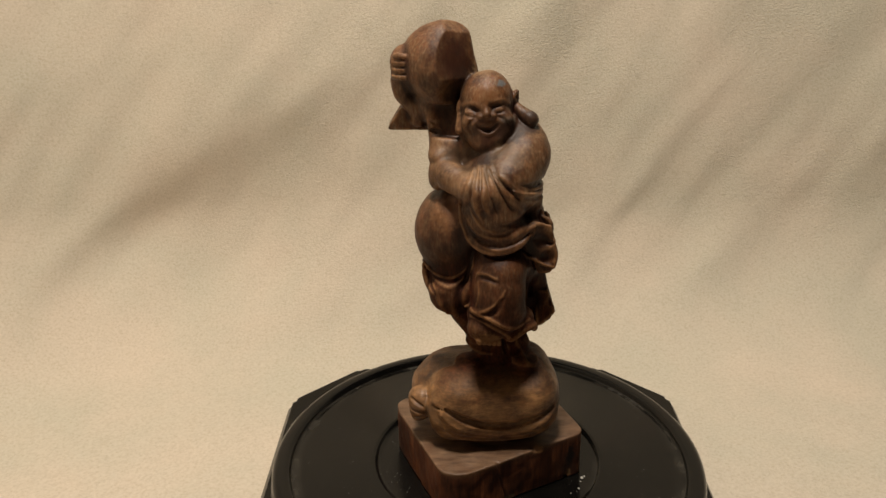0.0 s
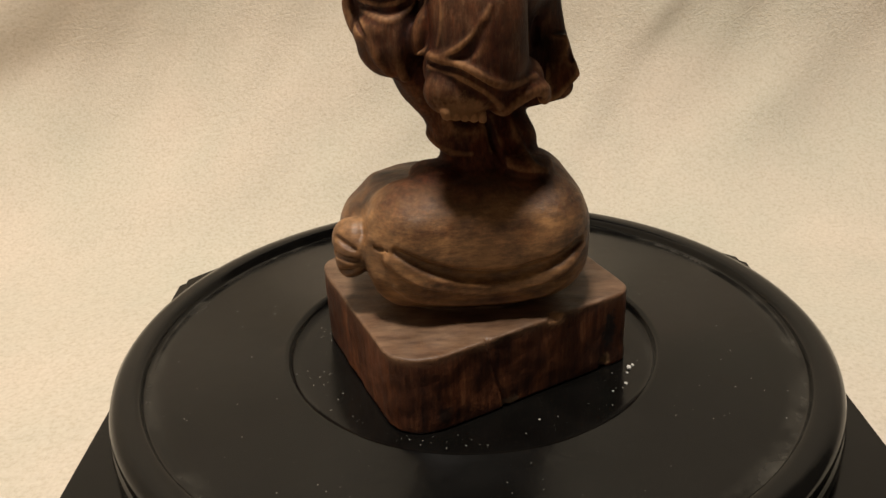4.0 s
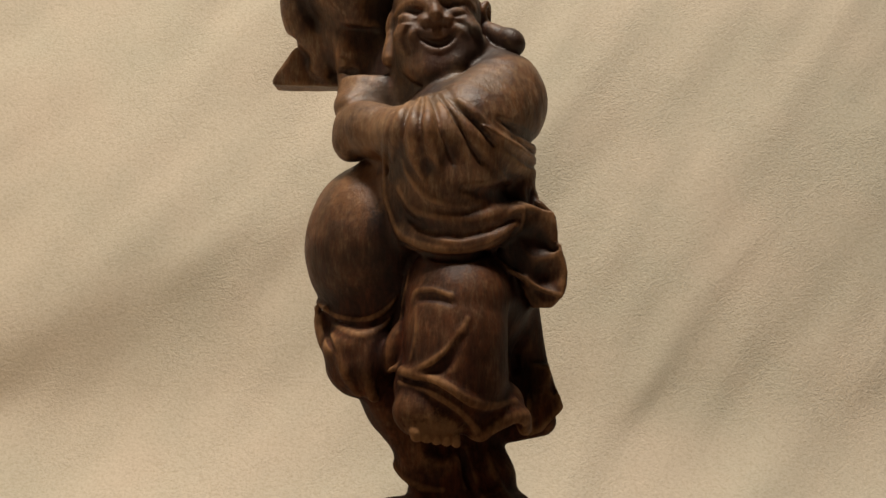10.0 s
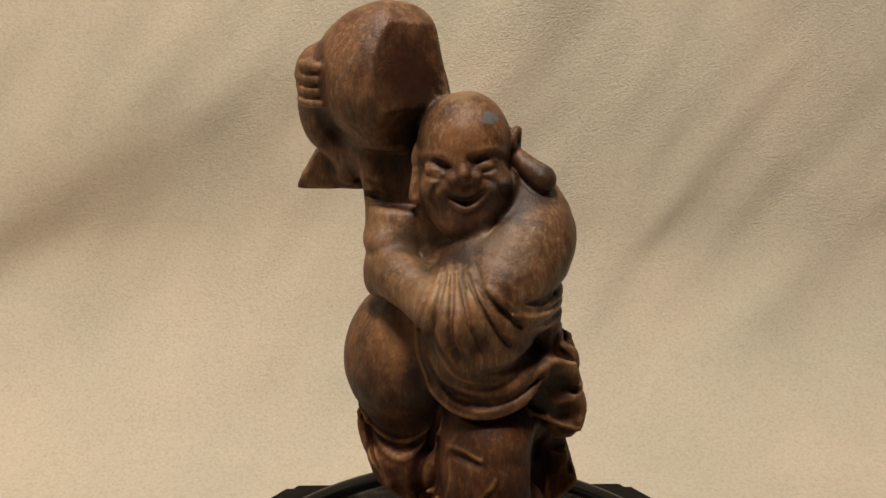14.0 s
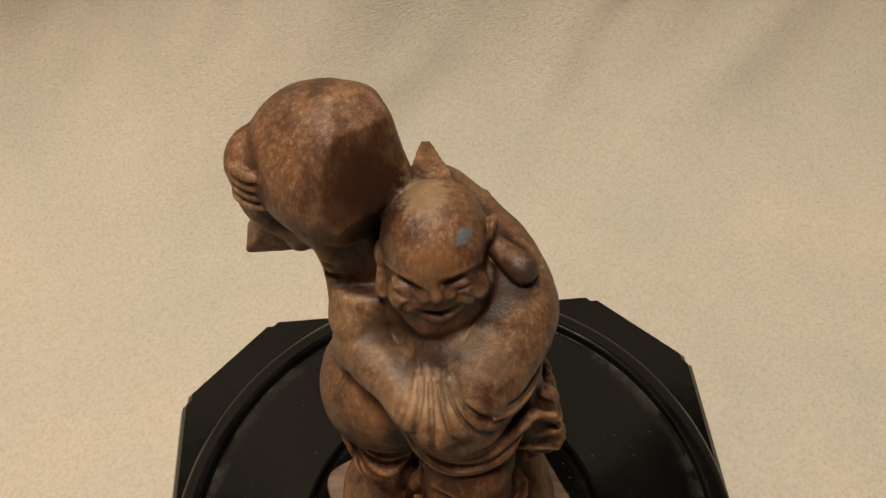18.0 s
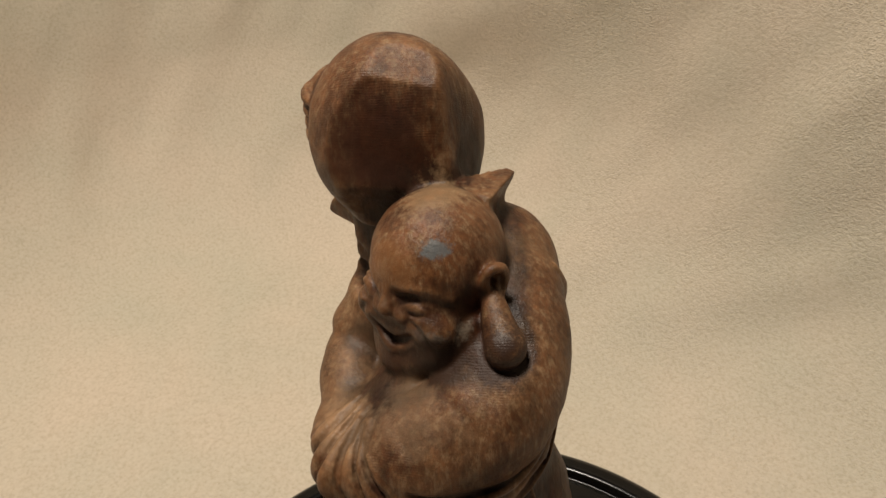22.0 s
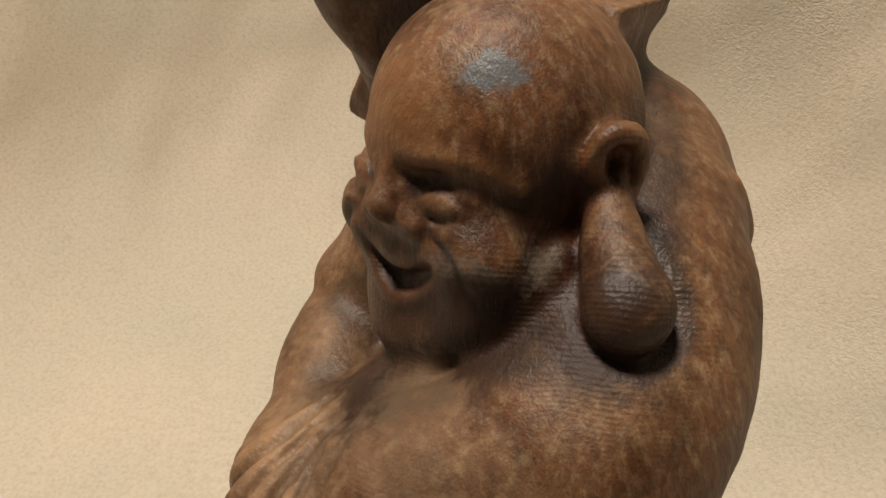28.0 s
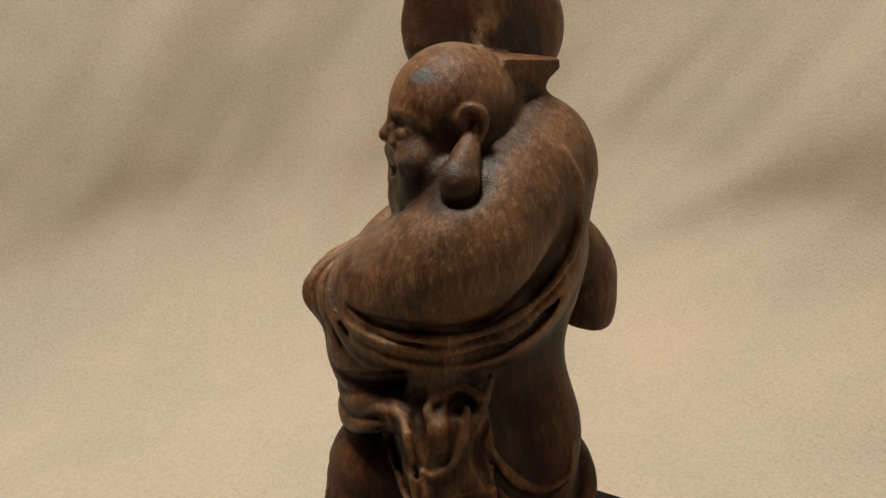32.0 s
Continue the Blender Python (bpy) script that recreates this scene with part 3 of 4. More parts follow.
def wedge(planes, lo, hi, k=0.4):
    """A block bounded by planes of (point, outward normal), within a box."""
    s, g = region(lo, hi)
    d = None
    for c, normal in planes:
        n = np.array(normal, float)
        n /= np.linalg.norm(n)
        e = sum((g[i] - c[i]) * n[i] for i in range(3))
        d = e if d is None else np.maximum(d, e)
    blend(s, np.broadcast_to(d, FIELD[s].shape).astype(np.float32), k, "add")


def facet(c, normal, reach, floor, k=0.3):
    """A chiselled flat: cuts away what lies beyond a plane and above a floor, within reach of c."""
    n = np.array(normal, float)
    n /= np.linalg.norm(n)
    s, g = region([v - reach for v in c], [v + reach for v in c])
    d = sum((g[i] - c[i]) * n[i] for i in range(3))
    far = np.sqrt(sum((g[i] - c[i]) ** 2 for i in range(3))) - reach
    blend(s, np.maximum(np.maximum(-d, far), floor - g[2]).astype(np.float32), k, "cut")


def plinth_and_sack():
    prism([(203, -17.5, -33.5), (300, 6, -35.5), (21, 55.8, -7), (117, -34, 24), (256, -8, -41.2), (174, -39.4, 15), (348, 56.8, -7), (70, 30, 42)], 50.2, 73.8, 5.0)
    slab((9.3, 2, 93.5), (31.5, 26.5, 18.5), (0, 0, 5), 15.0, 2.0)
    ell((18, 1, 93), (24.5, 25, 20.5), (0, 3, 0), 3.0)
    ell((1.5, 2, 92.5), (26.6, 26, 18.6), (0, -8, 5), 3.0)
    ell((9.0, 2.5, 80.5), (26.0, 21.5, 8.5), (0, 0, 8), 3.0)
    tube([(11.0, -31.6, 74.2), (11.3, -32.2, 73.0), (12.0, -32.0, 67.2), (13.7, -31.1, 59.8), (15.5, -30.0, 54), (16.5, -29.6, 50)], [0.8, 0.55, 0.45, 0.5, 0.7, 1.1], 0.3, "cut", False)
    ell((31, -21.4, 74.6), (3.4, 1.6, 2.6), (0, 12, 30), 0.4, "cut")
    ell((47, -12.2, 51.6), (1.8, 1.4, 2.6), (0, 0, 30), 0.4, "cut")
    plane_cut((-12, 12, 106.5), (-0.10, 0.12, 1), 19, 1.5)
    ell((-11, 5, 94), (18.5, 21, 12.5), (0, 0, 0), 3.0)
    # gathered folds of the sack
    fold([(-14, 94), (-6, 87.4), (6, 83.4), (20, 83.4), (33, 88.5), (39, 93)], [1.4, 1.5, 1.4, 1.3, 1.0, 0.4], 1.8, 0.5)
    fold([(-12, 97), (0, 91), (14, 88.0), (30, 91.6), (38, 95)], [0.9, 2.0, 2.3, 1.8, 0.8], 1.2, 0.0, "cut")
    fold([(-13, 86.5), (-3, 81), (12, 79.0), (28, 81), (36, 86)], [0.7, 1.2, 1.3, 1.2, 0.5], 0.9, 0.2)
    fold([(-11, 89), (0, 83.6), (14, 81.6), (30, 84.8)], [0.5, 1.1, 1.2, 0.6], 0.8, 0.0, "cut")
    # knot: a gathered end with shallow pleats, a neck, and a hooked fold
    ell((-24.5, -10, 92.5), (5.6, 7.0, 8.6), (0, 8, 12), 1.2)
    ell((-26.5, -9, 96.0), (3.8, 5.0, 4.6), (0, 20, 0), 1.0)
    ell((-26.0, -10, 87.6), (3.6, 5.0, 3.8), (0, -20, 0), 1.0)
    fold([(-20, 93.5), (-24, 95.0), (-29, 97)], [0.4, 0.8, 0.8], 0.8, 0.0, "cut")
    fold([(-20, 91.5), (-24, 91.6), (-30, 92)], [0.4, 0.8, 0.8], 0.8, 0.0, "cut")
    fold([(-20, 89.5), (-24, 88.4), (-28, 87)], [0.4, 0.8, 0.8], 0.8, 0.0, "cut")
    tube([(-18.5, -18, 98.5), (-15.5, -20.0, 99.2), (-12.5, -21.2, 97.6), (-10.5, -22.2, 94.4)], [1.3, 1.5, 1.4, 0.9], 1.0)
    tube([(-17.5, -20, 96.5), (-13.8, -22, 96.6), (-12.4, -23, 94.2)], [0.6, 0.8, 0.6], 0.6, "cut")
    tube([(-19, -16.5, 95), (-17.5, -17.6, 90), (-15.5, -18, 85), (-12, -18, 81.5)], [2.0, 2.6, 3.0, 2.4], 3.0)


def legs_and_skirt():
    # standing leg and robe behind
    tube([(12, 2, 108), (13, 6, 122), (12, 10, 140)], [12, 11.5, 14], 4)
    tube([(16, 4, 112), (20, 2, 118)], [10, 8], 4)
    ell((0, -4, 111.5), (8.5, 9, 3.0), (0, 0, 0), 1.0)
    ell((-3, -6, 111.0), (6, 5, 2.0), (0, -8, 0), 0.8)
    ell((24, -4, 114), (8, 9, 3.5), (0, 12, 0), 2.0)
    ell((6, 10, 150), (22, 19, 24), (0, 0, 0), 5)
    ell((0, 4, 143), (11, 13, 16), (0, -24, 0), 4)
    tube([(-12, -6, 152), (-6, -6, 141), (2, -3, 131), (7, 0, 122)], [4, 4, 5.2, 6.8], 3)
    ell((7, 1, 126), (9.5, 9.5, 8), (0, 0, 0), 4)
    # raised leg
    tube([(11.5, -13, 166), (11.5, -17, 158), (11.5, -18, 147)], [11.5, 12, 12], 3)
    ell((13, -12, 166), (11.5, 14, 9), (0, 0, 0), 3)
    tube([(2, -17, 145), (12, -17, 141), (22, -12, 139)], [4.5, 8, 6], 3)
    # flaring hem
    tube([(12, -21, 139), (17, -22.5, 134.6), (22, -20, 137.2), (26.5, -16, 137.0), (28.5, -11, 133.5)], [2.4, 2.2, 2.6, 2.4, 2.0], 1.5)
    ell((21.5, -16.5, 131.6), (7.0, 8.0, 4.6), (0, 4, 0), 0.6, "cut")
    ell((24.6, -17.0, 133.4), (3.2, 6.0, 3.0), (0, -10, 0), 0.5, "cut")
    ell((11, -14, 128.4), (9, 8, 5.0), (0, 0, 0), 1.5, "cut")
    # raised foot
    tube([(3, -17, 143), (4.0, -21.5, 140.5), (6.4, -24.2, 137.4)], [5.6, 5.6, 3.6], 1.5)
    ell((4.6, -22.0, 138.6), (7.4, 6.6, 5.6), (-24, 14, 6), 1.5)
    ell((8.6, -23.5, 137.0), (4.2, 4.4, 3.2), (-24, 14, 6), 1.5)
    for i in range(5):
        x, z = 2.3 + 2.2 * i, 135.0 - 0.45 * i
        r = (1.7, 1.4, 1.3, 1.2, 1.1)[i]
        tube([(x + 0.2, -23.6 + 0.2 * i, z + 2.4), (x + 0.3, -26.7 + 0.35 * i, z + 0.6), (x + 0.5, -26.8 + 0.35 * i, z - 0.7)], [0.8 * r, 0.85 * r, 0.75 * r], 0.5)
    # right-hand flaps of the robe
    tube([(29, 4, 165), (31, 5, 150), (33, 4, 141)], [4, 4.5, 4.5], 2)
    wedge([((38, 4, 147.2), (0.05, 0, 1)), ((40.0, 4, 143), (1, 0, 0)), ((38.6, 4, 136.2), (0.75, 0, -0.66)), ((30, 4, 129.6), (0.3, 0, -0.95)), ((30, 4, 140), (-1, 0, 0)), ((36, -1.5, 142), (0.1, -1, 0.1)), ((36, 10, 142), (0, 1, 0)), ((34.6, 4, 150), (0.95, 0, 0.32))],
          (26, -6, 124), (44, 14, 156), 0.8)
    ell((37.4, -2.0, 143.4), (1.8, 2.4, 3.6), (0, 8, 0), 0.8, "cut")
    tube([(24, 6, 131), (34.6, 6, 132.2)], [5, 4], 1.2)
    ell((24, 6, 150), (9, 10, 20), (0, 6, 0), 3)
    ell((8, 27, 147), (12, 6, 9), (0, 0, 0), 3)
    tube([(27, -10, 166), (28.6, -7, 154), (30.0, -6, 143), (30.2, -6, 137)], [2.6, 5.2, 5.2, 4.0], 1.0, "cut")
    fold([(-5, 127), (-1, 121.5), (4, 118.6), (9, 117.6)], [0.6, 1.3, 1.6, 0.9], 1.6, 0.2)
    fold([(20, 125), (22, 120), (25, 115.6), (29, 113)], [0.4, 0.9, 1.0, 0.6], 1.6, 0.3)
    fold([(14, 126), (15.5, 120), (18, 115)], [0.4, 0.8, 0.5], 1.2, 0.0, "cut")
    # folds of the skirt
    fold([(13.4, 160), (10, 154), (5, 150), (-0.8, 147.0)], [0.3, 0.9, 1.0, 0.8], 1.2, 0.1)
    fold([(12, 156), (9, 151), (3.4, 146.6)], [0.5, 1.1, 0.6], 1.4, -0.3, "cut")
    fold([(-0.6, 148.0), (7.5, 146.6), (16, 142.0), (25, 140.5)], [1.0, 1.3, 1.3, 1.0], 1.0, -0.2)
    fold([(0, 146.2), (7, 145.2), (14, 141.0)], [0.4, 0.6, 0.5], 0.6, -0.2, "cut")
    fold([(-1, 145.2), (6, 144.0), (12, 140.4), (16, 135.6)], [0.7, 0.9, 1.0, 0.9], 0.6, 0.0)
    fold([(1.6, 163.4), (2.6, 165.6), (5.5, 166.2), (10, 165.2)], [0.4, 0.7, 0.7, 0.3], 0.7, 0.1)
    fold([(3.0, 164.2), (6, 164.6), (10, 163.6)], [0.4, 0.8, 0.4], 1.0, 0.0, "cut")
    fold([(2.4, 162), (2.6, 157), (1.4, 150)], [0.3, 0.5, 0.3], 1.0, 0.3)
    fold([(24, 165), (26.5, 155), (27, 146)], 1.0, 1.5, 0.0, "cut")


def belly_and_sash():
    ell((-7.2, 4, 177.5), (18.8, 19, 20.5), (0, 0, 0), 2.0)
    ell((-5, 3, 159), (16, 14, 12), (0, 0, 0), 4)
    ell((-8.6, 4, 173), (16.4, 16.5, 17), (0, 0, 0), 3)
    ell((-11, -6, 153), (9.5, 8.5, 5.5), (0, -14, 0), 2.0)
    ell((-9, -2, 148), (11, 13, 9), (0, -20, 0), 2.5)
    # sash below the belly: two thin rolls with a groove between
    tube([(-22.4, 2, 162), (-20.0, -4, 160.6)], [0.7, 0.9], 1.0)
    fold([(-20, 160.8), (-16, 158.9), (-10, 158.4), (-4.4, 161.2), (-1.0, 166.0), (1.0, 172)], [0.8, 1.0, 1.1, 1.1, 0.9, 0.5], 0.7, 0.2)
    fold([(-17.5, 156.6), (-10, 155.0), (-4.8, 157.8), (-1.8, 162.6)], [0.6, 0.9, 0.9, 0.5], 0.8, 0.25)
    fold([(-17, 158.0), (-10, 156.8), (-4.6, 159.6), (-1.6, 164.0)], [0.3, 0.5, 0.5, 0.3], 0.5, 0.0, "cut")
    # knotted ends on the left
    tube([(-21, -1, 157.5), (-19.0, -4, 152.4), (-14.5, -9, 148.0)], [2.2, 2.6, 1.8], 0.8)
    tube([(-22.4, 0, 160.6), (-21.4, -2.4, 155.6), (-18.6, -4.8, 151.4)], [0.9, 1.1, 0.8], 0.5)
    fold([(-20.4, 157.6), (-18.4, 153.4), (-15, 149.6)], [0.3, 0.8, 0.4], 0.6, -0.1, "cut")
    tube([(-13, -8.6, 148.4), (-10.5, -10.8, 143.6), (-7.0, -11.4, 140.0)], [1.9, 1.6, 0.8], 1.6)
    tube([(-19, -4, 152.5), (-14.5, -11, 150), (-12, -12, 145)], [1.4, 1.8, 1.3], 0.8)
    tube([(-15, -11, 152), (-13.5, -12.5, 147), (-11, -11, 142)], [1.8, 2.1, 1.6], 1.0)
    ell((1.5, 2, 138), (11.5, 11, 12.5), (0, -34, 0), 3)
    tube([(-9, -12.4, 151), (-9, -13.4, 146), (-7.5, -12.6, 140.5)], [1.8, 1.7, 0.9], 1.8)
    ell((-2.4, -14.8, 152.5), (2.6, 2.8, 6.4), (0, 14, 0), 2.0)
    tube([(-5.5, -17.2, 147), (-1.5, -18.2, 148.6), (0.5, -17.6, 152)], [0.8, 0.9, 0.8], 1.2)
    fold([(1.0, 171), (-0.2, 163), (-1.6, 156)], [0.4, 0.9, 0.6], 0.7, 0.0)
    fold([(-0.8, 169), (-2.2, 161), (-4.0, 156)], [0.3, 0.7, 0.4], 0.6, -0.1, "cut")
    tube([(-6.2, -18, 149.6), (-5.4, -17, 142)], [0.9, 0.8], 0.6, "cut")
    tube([(-4.6, -18.5, 153), (-6.0, -17, 141)], [0.9, 0.7], 0.6, "cut")
    tube([(-4, -13, 143), (-3, -12, 133)], [1.4, 1.0], 0.8, "cut")


def torso_and_arms():
    ell((8, 6, 193), (19, 20, 24), (0, 0, 0), 4)
    ell((5, 19, 210), (17, 13, 24), (8, 0, 0), 5)
    ell((6, 21, 221.4), (14, 13.5, 15.6), (0, 0, 0), 4)
    ell((8, 11, 176), (18, 14, 24), (0, 0, 0), 6)
    tube([(-2, -11, 181), (3, -17.5, 178.2), (10.5, -20.5, 177.4), (18.5, -18.5, 179.4), (25, -12, 184)], [3, 3.6, 3.8, 3.6, 3], 2.5)
    ell((24.5, -7, 176), (6, 7, 9), (0, 0, 0), 3)
    # left upper arm and shoulder under the robe
    tube([(13.5, 16, 222.5), (19.2, 8.8, 218), (21.7, 0, 212.0), (15.0, -10.4, 205)], [11.2, 12.3, 12.7, 11.2], 3)
    # drape over the chest
    ell((9.5, -7, 190), (15.5, 17.6, 15.5), (0, 0, 0), 4)
    ell((8.5, -6.6, 198), (14.0, 17.4, 12), (-10, 0, 0), 4)
    ell((4.0, -8.5, 201), (8.4, 18.6, 9.5), (0, 0, 0), 3)
    # bent right arm and cuff
    tube([(-12, 0.5, 206.0), (-9.5, -5, 204.6), (-3, -11, 202.5)], [7.0, 6.8, 6.4], 1.5)
    ell((-14.6, -1.0, 203.5), (4.6, 5.5, 6.5), (0, 8, 0), 1.5)
    ell((-1, -14.5, 202.5), (6.8, 7.4, 6.2), (0, 0, 0), 2.5)
    ell((7, -5, 203.5), (10.5, 15, 10), (0, 0, 0), 2.5)
    ell((-14.5, 2, 211.5), (4.6, 5.5, 3.6), (0, 0, 0), 1.2)
    ell((-8, -12, 195), (4, 3, 2.5), (0, 20, 0), 1.5, "cut")
    # raised forearm up to the peach
    tube([(-12, 5, 212), (-12, 11.5, 222), (-14, 16, 236)], [7.0, 7.6, 9.0], 2.5)
    ell((-5.5, 5.5, 213.5), (6, 6, 8), (0, 0, 0), 3.5)
    ell((-4, 11, 218), (9, 6, 9), (0, 0, 0), 3)
    slab((-13.5, 1.5, 227.4), (10.5, 6.5, 7.0), (-10, 4, 0), 1.0, 1.6, "cut")
    # chiselled ledges between the cuff and the peach
    for z, back in ((225.6, 0.0), (221.8, 0.5)):
        tube([(-20, 8.6 + back, z + 0.4), (-16.7, 7.4 + back, z), (-10.5, 3.6 + back, z - 0.8), (-4.8, 0.2 + back, z - 1.4)], [0.6, 0.9, 0.9, 0.5], 0.3, "cut", False)
    # hanging sleeve behind
    tube([(-4, 24, 205), (-6.5, 35, 193), (-6, 37, 187), (-6, 37, 181)], [10, 9, 8.5, 8], 3)
    plane_cut((-6, 38, 177.5), (0, -0.3, -1), 14, 0.5)


def robe_folds():
    # pleats that fan out from the neck
    pleats = [
        [(0.6, 210.4), (-1.6, 206.2), (-2.8, 201.6), (-3.4, 196)],
        [(2.4, 210.6), (1.3, 206.1), (0.8, 201.7), (1.6, 195.5), (4.2, 189.5)],
        [(4.0, 210.8), (4.3, 205.4), (4.6, 199.8), (7.0, 193)],
        [(5.6, 210.9), (8.2, 205.3), (10.6, 200.2), (13.6, 194.6)],
        [(7.3, 211.5), (10.7, 205.8), (14.6, 200.6), (19.0, 195), (23.5, 190.5)],
    ]
    for line in pleats:
        fold(line, [0.4] + [1.05] * (len(line) - 2) + [0.3], 1.2, 0.35)
    for a, b in zip(pleats, pleats[1:]):
        m = min(len(a), len(b))
        fold([((p[0] + q[0]) / 2, (p[1] + q[1]) / 2) for p, q in zip(a[:m], b[:m])], [0.3] + [0.55] * (m - 2) + [0.1], 0.9, 0.1, "cut")
    # fine creases on the upper chest
    for line in ([(1.5, 212.2), (0.2, 209.4)], [(3.2, 212.4), (2.9, 208.6)], [(5.0, 212.6), (6.2, 208.8)], [(8.4, 213.0), (10.4, 210.2)]):
        fold(line, [0.2, 0.35], 0.4, -0.1, "cut")
    # hollow below the arm, swag above the hem
    fold([(12.5, 188.6), (17, 188.2), (21, 188.6), (26, 190.5)], [0.5, 1.3, 1.7, 1.5], 1.5, -0.4, "cut")
    fold([(-0.9, 195.4), (0.5, 191.5), (4.8, 186.9), (10.6, 185.0), (16, 185.6)], [0.3, 0.6, 0.75, 0.6, 0.2], 1.0, 0.25)
    fold([(-2.1, 189.5), (1.2, 184.8), (6.4, 182.8), (13.2, 182.0), (20.2, 183.8), (27.8, 186.0)], [0.4, 0.8, 1.1, 1.3, 1.5, 1.2], 1.2, 0.3)
    fold([(-1.2, 184.0), (3.9, 179.9), (11.8, 178.9), (19.2, 180.3), (24, 182.4)], [0.4, 0.9, 1.2, 1.1, 0.5], 1.0, -0.1, "cut")
    # thin lip of the drape's edge, hollow below it
    hem = [(-3.6, 206.0), (-4.6, 202.0), (-5.3, 195.4), (-5.2, 188.7), (-3.7, 183.6), (-1.4, 179.0), (4, 176.2), (11.9, 175.4), (18.2, 177.0), (22.6, 179.8), (26.2, 182.6)]
    fold([(x, z - 2.1) for x, z in hem[5:]], [0.5, 0.9, 1.0, 1.0, 0.9, 0.5], 0.5, 0.2, "cut")
    fold(hem, [0.5, 0.7, 0.9, 0.9, 0.9, 1.0, 1.15, 1.2, 1.15, 1.0, 0.4], 0.6, 0.2)
    # edge of the sleeve under the arm: two thin raised lines, a groove above each
    upper_rim = [(11, -20.6, 209.4), (13.5, -21.2, 207.1), (16.5, -21.2, 205.1), (19.4, -19.4, 203.2), (22.6, -17.0, 202.0), (26.2, -13.4, 201.2), (29.4, -8.0, 200.6), (30.6, -1.0, 200.2), (29.8, 5.0, 200.4), (27.2, 12.0, 201.4), (24.2, 18.4, 204.2), (21.6, 23.4, 209.0), (20.0, 26.4, 215)]
    lower_rim = [(17.0, -22.6, 203.2), (21.4, -19.4, 201.0), (25.6, -15.2, 199.4), (28.8, -9.2, 198.4), (30.4, -2.6, 197.9), (29.8, 4.0, 197.9), (27.6, 10.6, 198.7), (24.2, 17.4, 200.9), (21.4, 22.6, 205.0), (19.0, 27.0, 211.4)]
    n = len(upper_rim)
    tube([(0.88 * x, 0.86 * y + 1.0, z - 2.2) for x, y, z in lower_rim], [3.0] + [4.8] * (len(lower_rim) - 2) + [3.0], 2.5)
    tube([(x + 0.9, y - 0.6, z + 2.0) for x, y, z in upper_rim[3:]], [0.4, 0.9] + [1.3] * (n - 7) + [0.7, 0.3], 0.8, "cut")
    tube(upper_rim, [0.3, 0.6, 0.7] + [0.85] * (n - 5) + [0.7, 0.4], 0.35)
    tube([(x + 0.6, y - 0.4, z - 1.6) for x, y, z in upper_rim[3:-1]], [0.3] + [0.55] * (n - 6) + [0.2], 0.4, "cut")
    tube(lower_rim, [0.3] + [0.85] * (len(lower_rim) - 2) + [0.4], 0.35)
    tube([(x + 0.8, y - 0.4, z - 2.0) for x, y, z in lower_rim[1:-1]], [0.4] + [1.2] * (len(lower_rim) - 4) + [0.5], 0.5, "cut")
    fold([(9.4, 211.6), (12.1, 208.9), (16.6, 205.0), (20.4, 201.4)], [0.2, 0.6, 0.6, 0.4], 0.4, 0.15)
    fold([(8.6, 210.2), (11.2, 207.2), (15.4, 203.2), (19.4, 199.4)], [0.3, 0.8, 0.9, 0.7], 0.6, -0.1, "cut")
    fold_side([(23, 208), (25.6, 214), (26.0, 222), (23, 229)], [0.6, 0.9, 0.9, 0.5], 0.8, 0.0)
    # flaring sleeve end at the waist: a thin angular shell, hollow inside
    wedge([((29, -8, 186.0), (0.25, 0, 1)), ((35.4, -8, 180), (1, 0, 0.24)), ((37.6, -8, 170), (1, 0, -0.16)), ((34, -8, 162.4), (0.1, 0, -1)), ((36.0, -8, 164.6), (0.75, 0, -0.66)), ((26.4, -8, 168), (-0.9, 0, -0.45)), ((25, -14.5, 175), (0, -1, 0)), ((28, 2, 175), (0, 1, 0))],
          (20, -18, 158), (42, 6, 190), 1.2)
    ell((31.2, -16.4, 178.0), (4.4, 3.6, 4.4), (0, -16, 0), 1.2, "cut")
    ell((32.6, -16.2, 169.4), (3.4, 3.2, 3.6), (0, 10, 0), 1.2, "cut")
    tube([(24.6, -17.0, 179.6), (28.4, -15.6, 178.4), (32.2, -14.4, 177.4), (35.4, -12.8, 175.6)], [1.3, 1.9, 1.6, 0.7], 0.6, "cut")
    tube([(23, -16.0, 183.4), (27, -14.8, 185.4), (31, -13.2, 184.4), (34.2, -12, 181.0), (35.2, -12, 177.2)], [1.1, 1.1, 1.0, 0.9, 0.7], 0.7)
    tube([(35.4, -12, 176.8), (37.0, -12, 171.5), (36.2, -12.4, 166.2), (33.4, -13.2, 163.4), (30.2, -13.8, 164.6), (27.8, -14.6, 169)], [0.7, 0.9, 1.0, 1.1, 1.0, 0.8], 0.7)
    tube([(26, -4, 198), (26.4, -6, 190), (26, -8, 182)], [4, 4.4, 4], 2.5)
    ell((26.6, -4, 187.5), (3.4, 7, 7), (0, 0, 0), 2.5)
    # ruffles below the arm
    ell((22, 0, 168), (10, 13, 17), (0, 4, 0), 3)
    ell((17, 14, 166), (13, 12, 22), (0, 0, 0), 3)
    fold_side([(-20, 181.5), (-16.5, 185.0), (-14.8, 181), (-15.5, 172), (-14.5, 165)], [0.4, 1.0, 1.0, 0.9, 0.5], 0.8, 0.1)
    fold_side([(-9, 190), (-11, 184), (-13, 177)], [0.6, 1.3, 0.7], 0.8, -0.1, "cut")
    fold_side([(-5.4, 187.5), (-7.4, 184), (-8.6, 180)], [0.8, 1.5, 0.8], 0.9, 0.1)
